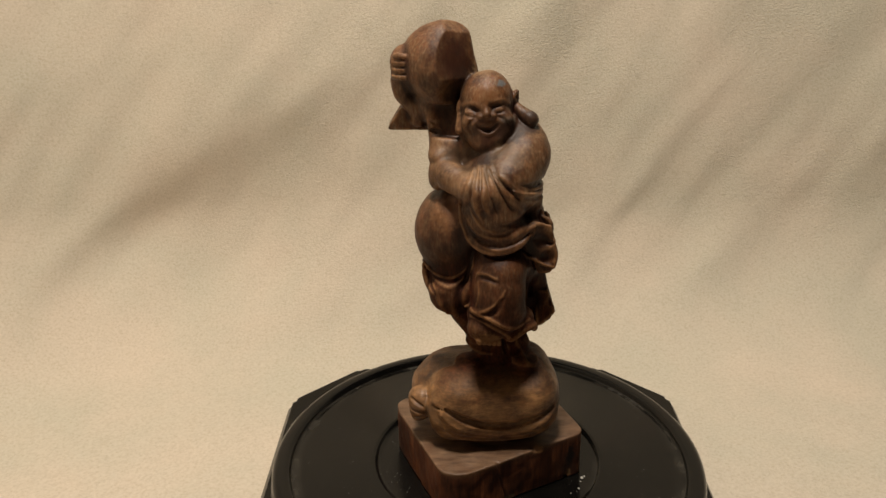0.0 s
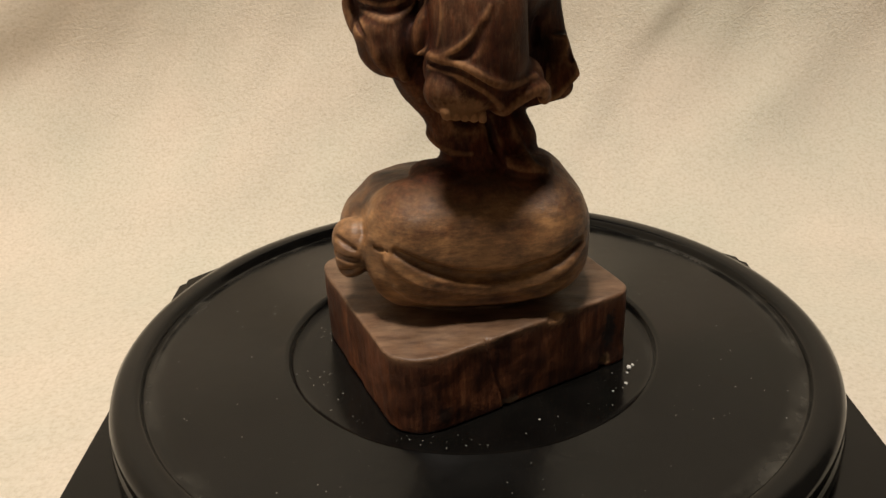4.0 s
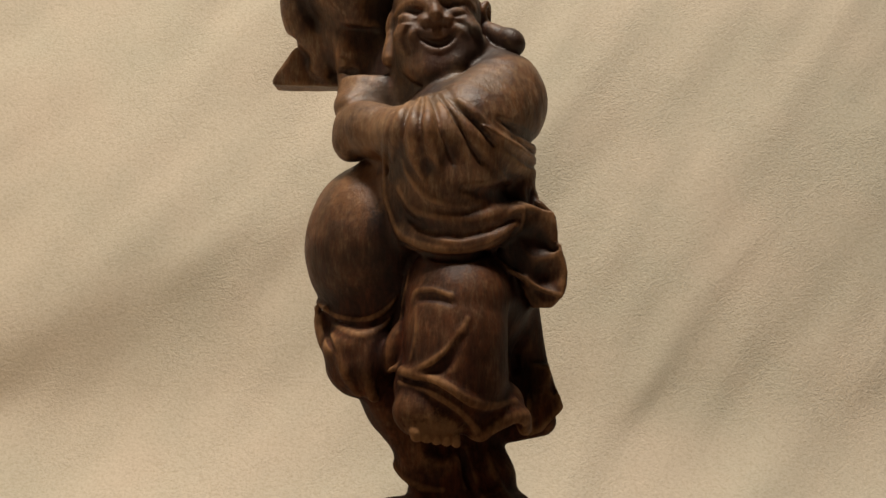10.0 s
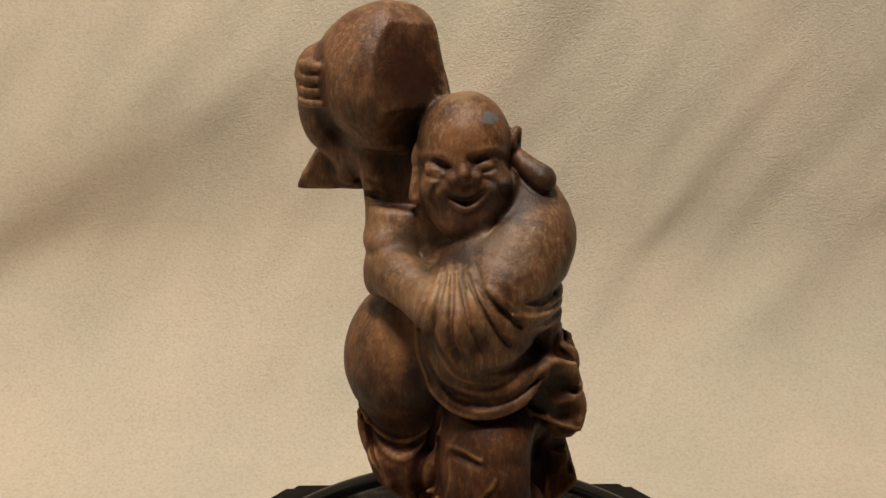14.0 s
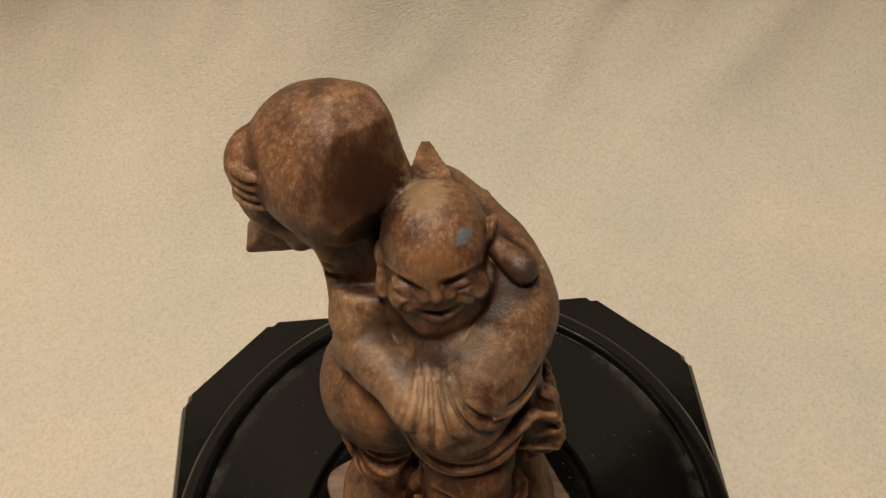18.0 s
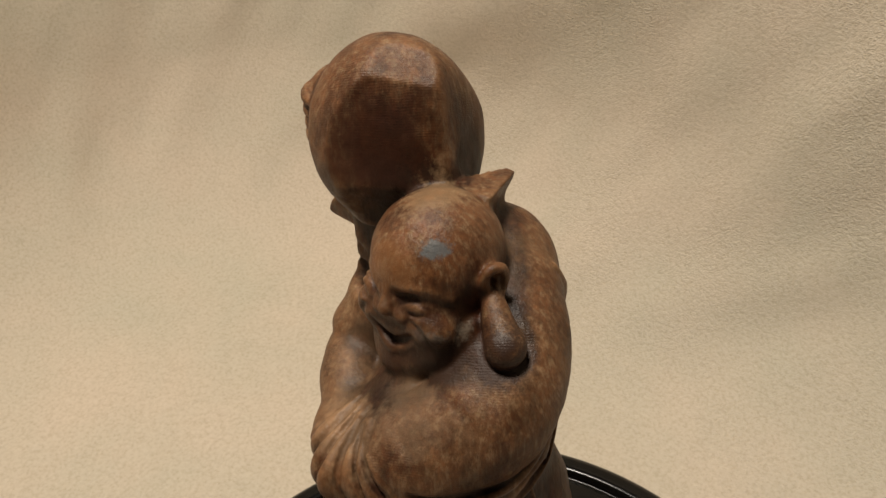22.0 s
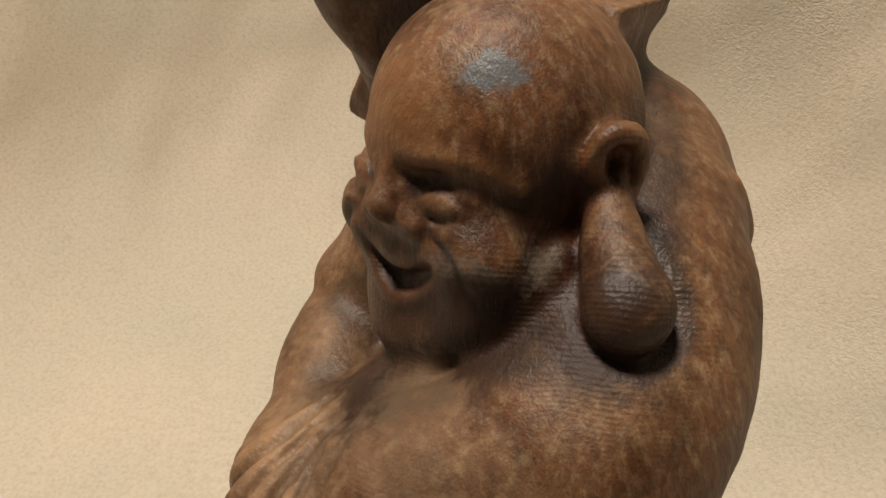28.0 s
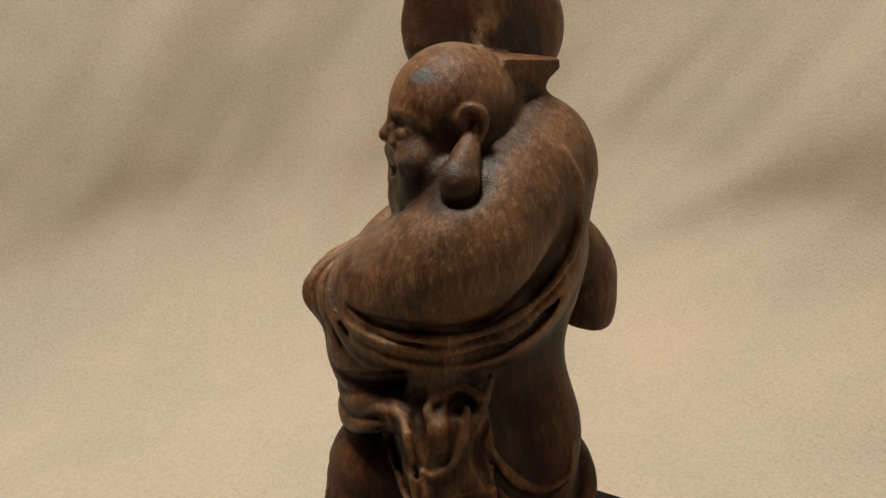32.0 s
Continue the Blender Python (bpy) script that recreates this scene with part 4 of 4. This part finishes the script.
    fold_side([(6, 190), (3, 186.5), (-0.5, 184.5)], [0.5, 1.2, 0.8], 0.8, 0.1)
    fold_side([(1.6, 184), (-0.6, 178), (0.8, 171)], [0.6, 1.5, 0.9], 1.0, -0.1, "cut")
    fold_side([(1.0, 177), (5, 166.6), (12, 158.8), (20, 159.6)], [0.5, 1.1, 1.2, 0.6], 1.0, -0.1, "cut")
    fold_side([(0.8, 180), (3.2, 173), (7.7, 166), (13.5, 161.4), (19.8, 162.2), (21, 168)], [0.6, 1.1, 1.2, 1.2, 1.1, 0.5], 0.8, 0.0)
    tube([(26, 2, 190), (29, 1, 186), (28, -2, 181)], [2, 2.4, 2], 1.5)
    # crumpled side of the sleeve end: a lobe between two hollows, edged by thin folds
    tube([(31.6, -9.2, 186.4), (33.8, -8.4, 183.6), (34.8, -7.4, 180.6)], [1.2, 1.7, 1.4], 1.0)
    tube([(28.9, -10.6, 190.2), (30.0, -11.0, 186.6), (32.8, -11.6, 183.6), (35.0, -11.8, 180.0)], [0.8, 1.3, 1.4, 0.7], 0.7, "cut")
    tube([(33.6, -5.0, 186.4), (35.6, -4.8, 182.4), (36.2, -6.6, 178.4)], [0.7, 1.2, 0.7], 0.7, "cut")
    tube([(36.0, -12.2, 176.8), (36.3, -9.5, 175.6), (35.8, -5.8, 177.6), (34.6, -3.2, 182.6), (33.0, -2.0, 186.6)], [0.6, 0.9, 0.9, 0.9, 0.5], 0.6)
    tube([(31.0, -9.0, 187.0), (30.7, -6.4, 189.0), (30.2, -2.1, 189.6), (31.2, 1.6, 187.0), (28.4, 4.6, 189.0)], [0.6, 0.9, 0.9, 0.9, 0.4], 0.7)
    tube([(31.2, -4.6, 186.8), (31.4, -1.0, 186.2)], [0.7, 1.0], 0.6, "cut")


def head():
    ell((6.4, 6.0, 236.3), (11.6, 12.7, 12.2), (0, 3, 0), 1.5)
    ell((6.4, 3.0, 225.2), (11.6, 10.6, 12.2), (0, 5, 0), 4)
    ell((5.8, -2.6, 218.9), (6.6, 5.6, 4.8), (0, 4, 0), 3.0)
    for x, z in ((-0.2, 228.2), (13.2, 229.4)):
        ell((x, -3.2, z), (4.4, 4.1, 4.0), (0, 0, 0), 2.2)
    # arched brows over sunk sockets, puffy lids and smiling slits
    for x, z, a in ((-1.0, 232.3, -4), (10.8, 233.9, 4)):
        y = front(x, z + 2.2)[1]
        ell((x, y - 1.0, z + 2.0), (4.2, 1.7, 1.1), (0, -a, 0), 1.4, "cut")
        y = front(x, z)[1]
        ell((x, y + 1.8, z + 0.2), (3.0, 2.2, 1.5), (0, -a, 0), 1.0)
        up = math.tan(radians(a))
        fold([(x - 3.3, z - 0.6 - 3.3 * up), (x - 1.6, z + 1.2 - 1.6 * up), (x + 0.6, z + 1.6 + 0.6 * up), (x + 3.2, z - 0.1 + 3.2 * up)], [0.15, 0.3, 0.3, 0.15], 0.4, -0.1, "cut")
        fold([(x - 2.6, z - 0.9 - 2.6 * up), (x, z - 1.35), (x + 2.6, z - 0.7 + 2.6 * up)], [0.2, 0.42, 0.2], 0.3, -0.15, "cut")
        fold([(x - 2.4, z - 2.0 - 2.4 * up), (x, z - 2.4), (x + 2.6, z - 1.8 + 2.6 * up)], [0.2, 0.5, 0.2], 0.8, 0.2)
    fold([(-4.8, 233.8), (-2.0, 236.1), (1.4, 236.5), (4.2, 235.0)], [0.3, 0.5, 0.5, 0.3], 1.5, 0.45)
    fold([(7.0, 235.6), (9.2, 237.7), (12.4, 238.0), (15.6, 235.7)], [0.3, 0.5, 0.5, 0.3], 1.5, 0.45)
    # broad nose
    tube([(5.7, -5.4, 236.6), (5.8, -6.3, 234.6), (5.9, -7.5, 232.7)], [0.9, 1.1, 1.4], 1.0)
    for x, z in ((3.3, 231.2), (8.7, 231.7)):
        ell((x, -6.2, z), (1.45, 1.5, 1.15), (0, 0, 0), 1.1)
        ell((x + (0.7 if x < 5 else -0.7), -8.4, z - 1.5), (0.5, 0.8, 0.35), (0, 0, 0), 0.3, "cut")
    # laughing mouth: a crescent with raised corners, upper teeth inside
    fold([(1.6, 227.8), (3.4, 226.3), (6.4, 225.5), (9.4, 226.6), (11.2, 228.6)], [0.2, 0.9, 1.35, 0.95, 0.2], 0.4, 0.0, "cut")
    y = front(6.5, 225.8)[1]
    tube([(3.6, y - 0.2, 227.6), (6.5, y - 0.9, 227.0), (9.4, y - 0.2, 228.0)], [0.4, 0.6, 0.4], 0.3)
    fold([(2.8, 225.4), (4.6, 224.0), (6.8, 223.5), (9.0, 224.3), (10.6, 226.2)], [0.2, 0.5, 0.6, 0.5, 0.2], 0.8, 0.15)
    fold([(1.4, 229.0), (3.6, 228.5), (6.4, 228.2), (9.2, 229.1), (11.4, 229.8)], [0.2, 0.4, 0.45, 0.4, 0.2], 0.6, 0.2)
    fold([(1.4, 230.8), (-1.0, 228.9), (-1.5, 226.2), (-0.2, 223.6)], [0.15, 0.4, 0.35, 0.15], 1.2, 0.05, "cut")
    fold([(10.6, 231.4), (13.6, 229.9), (14.8, 227.0), (13.8, 224.4)], [0.15, 0.4, 0.35, 0.15], 1.2, 0.05, "cut")
    # round jaw, crease under the chin
    tube([(8.0, -5.0, 220.4), (11.0, -4.8, 221.4), (13.8, -3.5, 223.9), (16.0, -1.3, 226.5), (17.6, 1.4, 229.0)], [2.2, 2.9, 2.9, 2.3, 1.2], 1.5)
    ell((12.4, -1.8, 225.2), (4.9, 4.6, 4.6), (0, 20, -30), 1.8)
    fold([(-2.5, 219.5), (0.5, 216.0), (5, 214.4), (10, 215.8), (14, 220)], [0.3, 0.6, 0.7, 0.6, 0.3], 0.9, -0.1, "cut")
    # left ear with a long lobe that rests on the shoulder
    ell((17.6, 6.2, 236), (2.2, 3.0, 3.5), (0, 0, 0), 1.0)
    tube([(17.2, 4.3, 234.4), (18.0, 4.0, 237.2), (18.8, 5.2, 239.2), (19.4, 7.2, 238.8), (19.7, 8.1, 236.6), (19.6, 7.6, 234.4), (19.4, 6.4, 232.8)], [0.8, 0.95, 1.0, 1.0, 0.95, 0.95, 1.1], 0.4)
    ell((19.9, 6.1, 236.7), (1.5, 1.3, 1.8), (0, 0, 0), 0.3, "cut")
    tube([(18.9, 6.8, 237.6), (19.1, 6.9, 236.2), (18.9, 6.0, 235.0)], [0.4, 0.55, 0.6], 0.3)
    ell((18.9, 6.3, 235.3), (1.0, 0.7, 1.0), (0, 0, 0), 0.3)
    ell((26.0, 1.6, 229.6), (4.3, 4.1, 5.0), (0, -28, 0), 3.0, "cut")
    tube([(19.2, 5.4, 233.2), (20.8, 4.2, 231.4), (23.2, 2.6, 229.4)], [1.9, 2.7, 3.2], 0.8)
    ell((25.2, 1.2, 228.4), (3.3, 3.7, 3.7), (0, -38, -14), 1.0)
    # right ear, half hidden by the raised arm
    ell((-4.8, 5, 232.6), (2, 3, 4), (0, 0, 0), 1.0)
    tube([(-5.0, 3, 229.6), (-5.6, 1.5, 223.6)], [1.6, 2.0], 0.8)
    ell((5.8, 4, 213.7), (10, 8, 5.5), (0, 0, 0), 2)
    ell((10.5, -4.5, 211.2), (10, 8.5, 5.0), (-8, -10, 0), 2.5)


def peach():
    ell((-13, 18, 247), (16.6, 16.8, 16), (0, 0, 0), 2)
    ell((-12.5, 17, 253), (13.2, 12.0, 15.4), (0, 5, 0), 6)
    ell((-8, 17, 255.4), (9.8, 9.2, 11.3), (0, 0, 0), 3)
    ell((-18.0, 19.5, 251), (13.4, 13.6, 13.8), (0, 0, 0), 4)
    # chiselled facets: a large flat in front that ends in a ledge, one beside it, a small one on top
    facet((-0.3, 16.1, 262.9), (0.55, -0.78, 0.25), 40, 238.0, 0.4)
    facet((-0.3, 16.1, 262.9), (0.9, 0.3, 0.17), 40, 236.0, 2.0)
    facet((-0.3, 16.1, 262.9), (0.42, -0.38, 0.82), 30, 250.0)
    facet((-4.6, 6.0, 246.6), (0.52, -0.74, -0.42), 40, 225.0, 0.8)
    # hand and fingers round it
    ell((-29.0, 18.4, 249.4), (7.4, 8.0, 8.8), (0, 0, 0), 1.5)
    tube([(-30, 19, 242), (-29.5, 18, 236), (-25, 17, 231)], [6.3, 4.8, 4.5], 2.0)
    for i in range(4):
        z = 244.8 + 3.0 * i
        tube([(-26.6, 10.4, z + 0.3), (-30.4, 11.0, z + 0.1), (-34.0 + 0.3 * i, 14.2, z), (-34.6 + 0.5 * i, 20, z - 0.3)], [0.9, 1.25, 1.4, 1.2], 0.4)
    for i in range(3):
        z = 246.3 + 3.0 * i
        tube([(-28.4, 10.4, z + 0.2), (-32.0, 11.2, z), (-35.8, 14.6, z - 0.1), (-36.4, 20, z - 0.3)], [0.3, 0.5, 0.5, 0.3], 0.3, "cut")
    # wrist, set back above a chiselled step
    tube([(-19, 15, 236), (-22, 17, 230), (-24, 18, 225)], [6, 5, 4], 1.5)
    # leaves
    slab((-27.5, 21.6, 224.6), (10.5, 4.4, 5.4), (0, 0, 0), 0.8, 1.0)
    plane_cut((-35, 20, 225.5), (-0.82, 0, 0.57), 8.5, 0.3)
    plane_cut((-30, 19, 219.6), (0, 0, -1), 15, 0.3)
    wedge([((6, 17, 245.0), (0, 0.19, 0.98)), ((7.3, 27.4, 243), (0.92, 0.24, -0.32)), ((5.3, 27.4, 243), (-0.92, 0.24, -0.32)), ((6, 27.4, 241.0), (0, 0.62, -0.78)), ((6, 27.4, 243), (0, 1, 0.1)), ((6, 15.0, 240), (0, -1, 0))],
          (-1, 10, 228), (14, 30, 248), 0.25)
    tube([(6.2, 17.0, 245.8), (6.2, 21, 245.2), (6.3, 26.5, 244.0)], [0.7, 0.9, 0.5], 0.3, "cut")


def uneven(scale, amount, seed):
    """Soft lumps of the carving, from a coarse random grid."""
    n = [int((HI[i] - LO[i]) / scale) + 4 for i in range(3)]
    grid = np.random.RandomState(seed).rand(*n).astype(np.float32) - 0.5
    for axis in range(3):
        u = (AX[axis] - LO[axis]) / scale
        i = u.astype(int)
        shape = [1, 1, 1]
        shape[axis] = -1
        f = (u - i).astype(np.float32).reshape(shape)
        grid = np.take(grid, i, axis) * (0.5 * (1 - f) ** 2) + np.take(grid, i + 1, axis) * (0.5 + f * (1 - f)) + np.take(grid, i + 2, axis) * (0.5 * f * f)
    return grid * np.float32(2 * amount)


def box_mean(a, n):
    """Mean over a cube of 2n + 1 cells."""
    for axis in range(3):
        pad = [(0, 0)] * 3
        pad[axis] = (n + 1, n)
        c = np.cumsum(np.pad(a, pad, mode="edge"), axis, dtype=np.float32)
        hi, lo = [slice(None)] * 3, [slice(None)] * 3
        hi[axis], lo[axis] = slice(2 * n + 1, None), slice(0, -2 * n - 1)
        a = (c[tuple(hi)] - c[tuple(lo)]) / (2 * n + 1)
    return a


def convexity(verts, skip, cells):
    """How far the surface stands out from its surroundings."""
    near = np.clip(FIELD[::skip, ::skip, ::skip], -5, 5)
    m = box_mean(near, cells) - near
    u = (verts - np.array(LO)) / (STEP * skip)
    i = np.clip(u.astype(int), 0, np.array(m.shape) - 2)
    f = (u - i).astype(np.float32)
    total = np.zeros(len(verts), np.float32)
    for a in (0, 1):
        for b in (0, 1):
            for c in (0, 1):
                w = np.abs(1 - a - f[:, 0]) * np.abs(1 - b - f[:, 1]) * np.abs(1 - c - f[:, 2])
                total += w * m[i[:, 0] + a, i[:, 1] + b, i[:, 2] + c]
    return total


def surface(field):
    """Surface nets: one point in each cell that the surface crosses."""
    inside = field < 0
    n = np.array(field.shape) - 1
    total = np.zeros((*n, 3), np.float32)
    count = np.zeros(n, np.float32)
    cells = [slice(0, -1), slice(1, None)]
    for axis in range(3):
        a = [slice(None)] * 3
        b = [slice(None)] * 3
        a[axis], b[axis] = slice(0, -1), slice(1, None)
        fa, fb = field[tuple(a)], field[tuple(b)]
        cross = (fa < 0) != (fb < 0)
        t = np.where(cross, fa / np.where(cross, fa - fb, 1), 0).astype(np.float32)
        o1, o2 = [i for i in range(3) if i != axis]
        for i in (0, 1):
            for j in (0, 1):
                s = [slice(None)] * 3
                s[o1], s[o2] = cells[i], cells[j]
                c = cross[tuple(s)]
                count += c
                total[..., axis] += np.where(c, t[tuple(s)], 0)
                total[..., o1] += c * i
                total[..., o2] += c * j
    used = count > 0
    index = np.full(n, -1, np.int64)
    index[used] = np.arange(used.sum())
    cell = np.argwhere(used)
    verts = (cell + total[used] / count[used][:, None]) * STEP + np.array(LO)
    quads = []
    for axis in range(3):
        o1, o2 = (axis + 1) % 3, (axis + 2) % 3
        a = [slice(1, -1)] * 3
        b = [slice(1, -1)] * 3
        a[axis], b[axis] = slice(0, -1), slice(1, None)
        ia, ib = inside[tuple(a)], inside[tuple(b)]
        for here, flip in ((ia & ~ib, False), (~ia & ib, True)):
            p = np.argwhere(here)
            off = np.ones(3, int)
            off[axis] = 0
            p = p + off
            e1, e2 = np.zeros(3, int), np.zeros(3, int)
            e1[o1], e2[o2] = 1, 1
            q = [index[tuple(v.T)] for v in (p - e1 - e2, p - e2, p, p - e1)]
            q = np.stack(q[::-1] if flip else q, 1)
            quads.append(q)
    return verts, np.vstack(quads)


def relax(verts, quads, rounds, amount):
    for _ in range(rounds):
        s = np.zeros_like(verts)
        c = np.zeros(len(verts))
        for i in range(4):
            a, b = quads[:, i], quads[:, (i + 1) % 4]
            for p, q in ((a, b), (b, a)):
                for d in range(3):
                    s[:, d] += np.bincount(p, verts[q, d], len(verts))
                c += np.bincount(p, minlength=len(verts))
        verts = verts + amount * (s / c[:, None] - verts)
    return verts


def statue():
    peach()
    plinth_and_sack()
    legs_and_skirt()
    belly_and_sash()
    torso_and_arms()
    robe_folds()
    head()
    verts, quads = surface(FIELD + uneven(6.3, 0.4, 3) + uneven(2.7, 0.22, 5))
    verts = relax(verts, quads, 1, 0.6)
    # convexity places the rubbed colour and the painted highlights alike
    wear_light = {"edge_wear_light": convexity(verts, 1, 3), "bulge_wear_light": convexity(verts, 4, 3)}
    verts = verts / 1000
    me = bpy.data.meshes.new("carved_statue")
    me.vertices.add(len(verts))
    me.vertices.foreach_set("co", verts.astype(np.float32).ravel())
    me.loops.add(quads.size)
    me.loops.foreach_set("vertex_index", quads.astype(np.int32).ravel())
    me.polygons.add(len(quads))
    me.polygons.foreach_set("loop_start", np.arange(0, quads.size, 4, dtype=np.int32))
    me.polygons.foreach_set("use_smooth", np.ones(len(quads), bool))
    me.update(calc_edges=True)
    me.validate()
    for key, values in wear_light.items():
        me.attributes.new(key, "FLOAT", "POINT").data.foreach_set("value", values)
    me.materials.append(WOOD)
    return tagged(new("carved_statue", me), "dark brown carved wooden figure holding a peach, on square plinth", "statue")


statue()


# ---- black display stand ----
def ring(bm, profile, centre, steps=160):
    """A turned body from a profile of (radius, height)."""
    loops = []
    for r, z in profile:
        if r < 1e-6:
            loops.append([bm.verts.new((centre[0], centre[1], z))])
        else:
            loops.append([bm.verts.new((centre[0] + r * math.cos(2 * math.pi * i / steps), centre[1] + r * math.sin(2 * math.pi * i / steps), z)) for i in range(steps)])
    for a, b in zip(loops, loops[1:]):
        for i in range(steps):
            j = (i + 1) % steps
            if len(a) == 1:
                bm.faces.new((a[0], b[i], b[j]))
            elif len(b) == 1:
                bm.faces.new((a[i], a[j], b[0]))
            else:
                bm.faces.new((a[i], a[j], b[j], b[i]))


def display_stand():
    stand = tagged(new("display_stand"), "black lacquered round display stand on a square base with cut corners", "display stand")
    bm = bmesh.new()
    ring(bm, [(0, 0.0500), (0.0540, 0.0500), (0.0553, 0.0501), (0.0561, 0.0506), (0.0565, 0.0517), (0.0568, 0.0528), (0.0574, 0.0533), (0.0584, 0.0533), (0.0598, 0.0528),
              (0.0950, 0.0528), (0.0974, 0.0525), (0.0984, 0.0523), (0.0990, 0.0525), (0.0994, 0.0534), (0.0998, 0.0548), (0.1006, 0.0554), (0.1020, 0.0556), (0.1048, 0.0554), (0.1066, 0.0548),
              (0.1081, 0.0534), (0.1088, 0.0514), (0.1082, 0.0494), (0.1078, 0.0486), (0.1087, 0.0478), (0.1094, 0.0462), (0.1094, 0.0446), (0.1086, 0.0430), (0.1070, 0.0420), (0.1046, 0.0416), (0, 0.0416)],
         (0.0080, 0.0040))
    part("turned_plate", bm, LACQUER, stand)
    bm = bmesh.new()
    half, cut = 0.1114, 0.036
    levels = [(0.0, 0.0410), (0.0, 0.0395), (0.003, 0.036), (0.006, 0.028), (0.0085, 0.016), (0.0095, 0.004), (0.0095, 0.0005)]
    loops = []
    for grow, z in levels:
        h, c = half + grow, cut + grow * 0.6
        pts = [(h, -h + c), (h, h - c), (h - c, h), (-h + c, h), (-h, h - c), (-h, -h + c), (-h + c, -h), (h - c, -h)]
        loops.append([bm.verts.new((0.0075 + x, 0.0 + y, z)) for x, y in pts])
    bm.faces.new(loops[0])
    bm.faces.new(loops[-1][::-1])
    for a, b in zip(loops, loops[1:]):
        for i in range(8):
            bm.faces.new((a[i], b[i], b[(i + 1) % 8], a[(i + 1) % 8]))
    bmesh.ops.bevel(bm, geom=[e for e in bm.edges if abs(e.verts[0].co.z - e.verts[1].co.z) > 1e-4], offset=0.003, segments=2, affect="EDGES")
    part("base_block", bm, LACQUER, stand, smooth=False)
    return stand


display_stand()


# ---- crumbs and dust on the plate ----
def crumb(n, x, y, r):
    rnd = random.Random(n)
    bm = bmesh.new()
    bmesh.ops.create_icosphere(bm, subdivisions=1, radius=r)
    for v in bm.verts:
        v.co = Vector((v.co.x * 1.2, v.co.y * 0.9, max(v.co.z * 0.8, -0.3 * r))) * rnd.uniform(0.7, 1.15)
    low = min(v.co.z for v in bm.verts)
    for v in bm.verts:
        v.co.z -= low
    me = bpy.data.meshes.new("crumb")
    bm.to_mesh(me)
    bm.free()
    me.materials.append(CHALK)
    ob = new("crumb", me)
    ob.matrix_world = pose(x, y, 0.0500, 0, 0, rnd.uniform(0, 360))
    return tagged(ob, "tiny white crumb lying in the recess of the black plate", "crumb", "crumbs on the plate")


for n, (x, y, r) in enumerate([(0.0545, -0.0125, 0.0009), (0.0560, -0.0110, 0.0006), (0.0535, -0.0150, 0.0004), (0.0520, -0.0205, 0.0006), (0.0475, -0.0240, 0.0003), (0.0250, -0.0360, 0.0003)]):
    crumb(n, x, y, r)


def dust_specks():
    rnd = random.Random(11)
    verts, faces = [], []
    for _ in range(420):
        a, q = rnd.uniform(0, 2 * math.pi), rnd.random()
        r = 0.0615 + 0.033 * rnd.random() if q < 0.55 else 0.044 + 0.008 * rnd.random()
        z = 0.0528 if q < 0.55 else 0.0500
        x, y, d = 0.0080 + r * math.cos(a), 0.0040 + r * math.sin(a), rnd.choice((0.00009, 0.00012, 0.00016, 0.00028))
        k, b = rnd.uniform(0, 6.28), len(verts)
        for i in range(3):
            verts.append((x + d * math.cos(k + 2.1 * i) * rnd.uniform(0.7, 1.4), y + d * math.sin(k + 2.1 * i), z))
        verts.append((x, y, z + d * 0.8))
        faces += [(b, b + 1, b + 3), (b + 1, b + 2, b + 3), (b + 2, b, b + 3)]
    tagged(new("dust_specks", mesh_from_arrays("dust_specks", verts, faces, DUST)), "pale dust specks scattered on the black plate", "dust", kind="stuff")


dust_specks()


# ---- plain room round it ----
def room_side(name, label, centre, half):
    bm = bmesh.new()
    bmesh.ops.create_cube(bm, size=1.0)
    for v in bm.verts:
        v.co = Vector([c + 2 * h * a for c, h, a in zip(centre, half, v.co)])
    me = bpy.data.meshes.new(name)
    bm.to_mesh(me)
    bm.free()
    me.materials.append(PLASTER)
    tagged(new(name, me), label, "wall" if name.startswith("wall") else name.replace("_top", ""), kind="structure")


for name, centre, half in (
    ("table_top", (-0.12, -0.3, -0.022), (0.62, 0.62, 0.018)),
    ("wall_north", (0, 1.65, 0.445), (1.6, 0.05, 1.195)),
    ("wall_south", (0, -1.65, 0.445), (1.6, 0.05, 1.195)),
    ("wall_east", (1.65, 0, 0.445), (0.05, 1.7, 1.195)),
    ("wall_west", (-1.65, 0, 0.445), (0.05, 1.7, 1.195)),
    ("ceiling", (0, 0, 1.69), (1.7, 1.7, 0.05)),
    ("floor", (0, 0, -0.80), (1.7, 1.7, 0.05)),
):
    room_side(name, "plain brown table top under the cream fleece blanket" if name == "table_top" else "plain brown painted " + name.split("_")[0] + " of the room", centre, half)
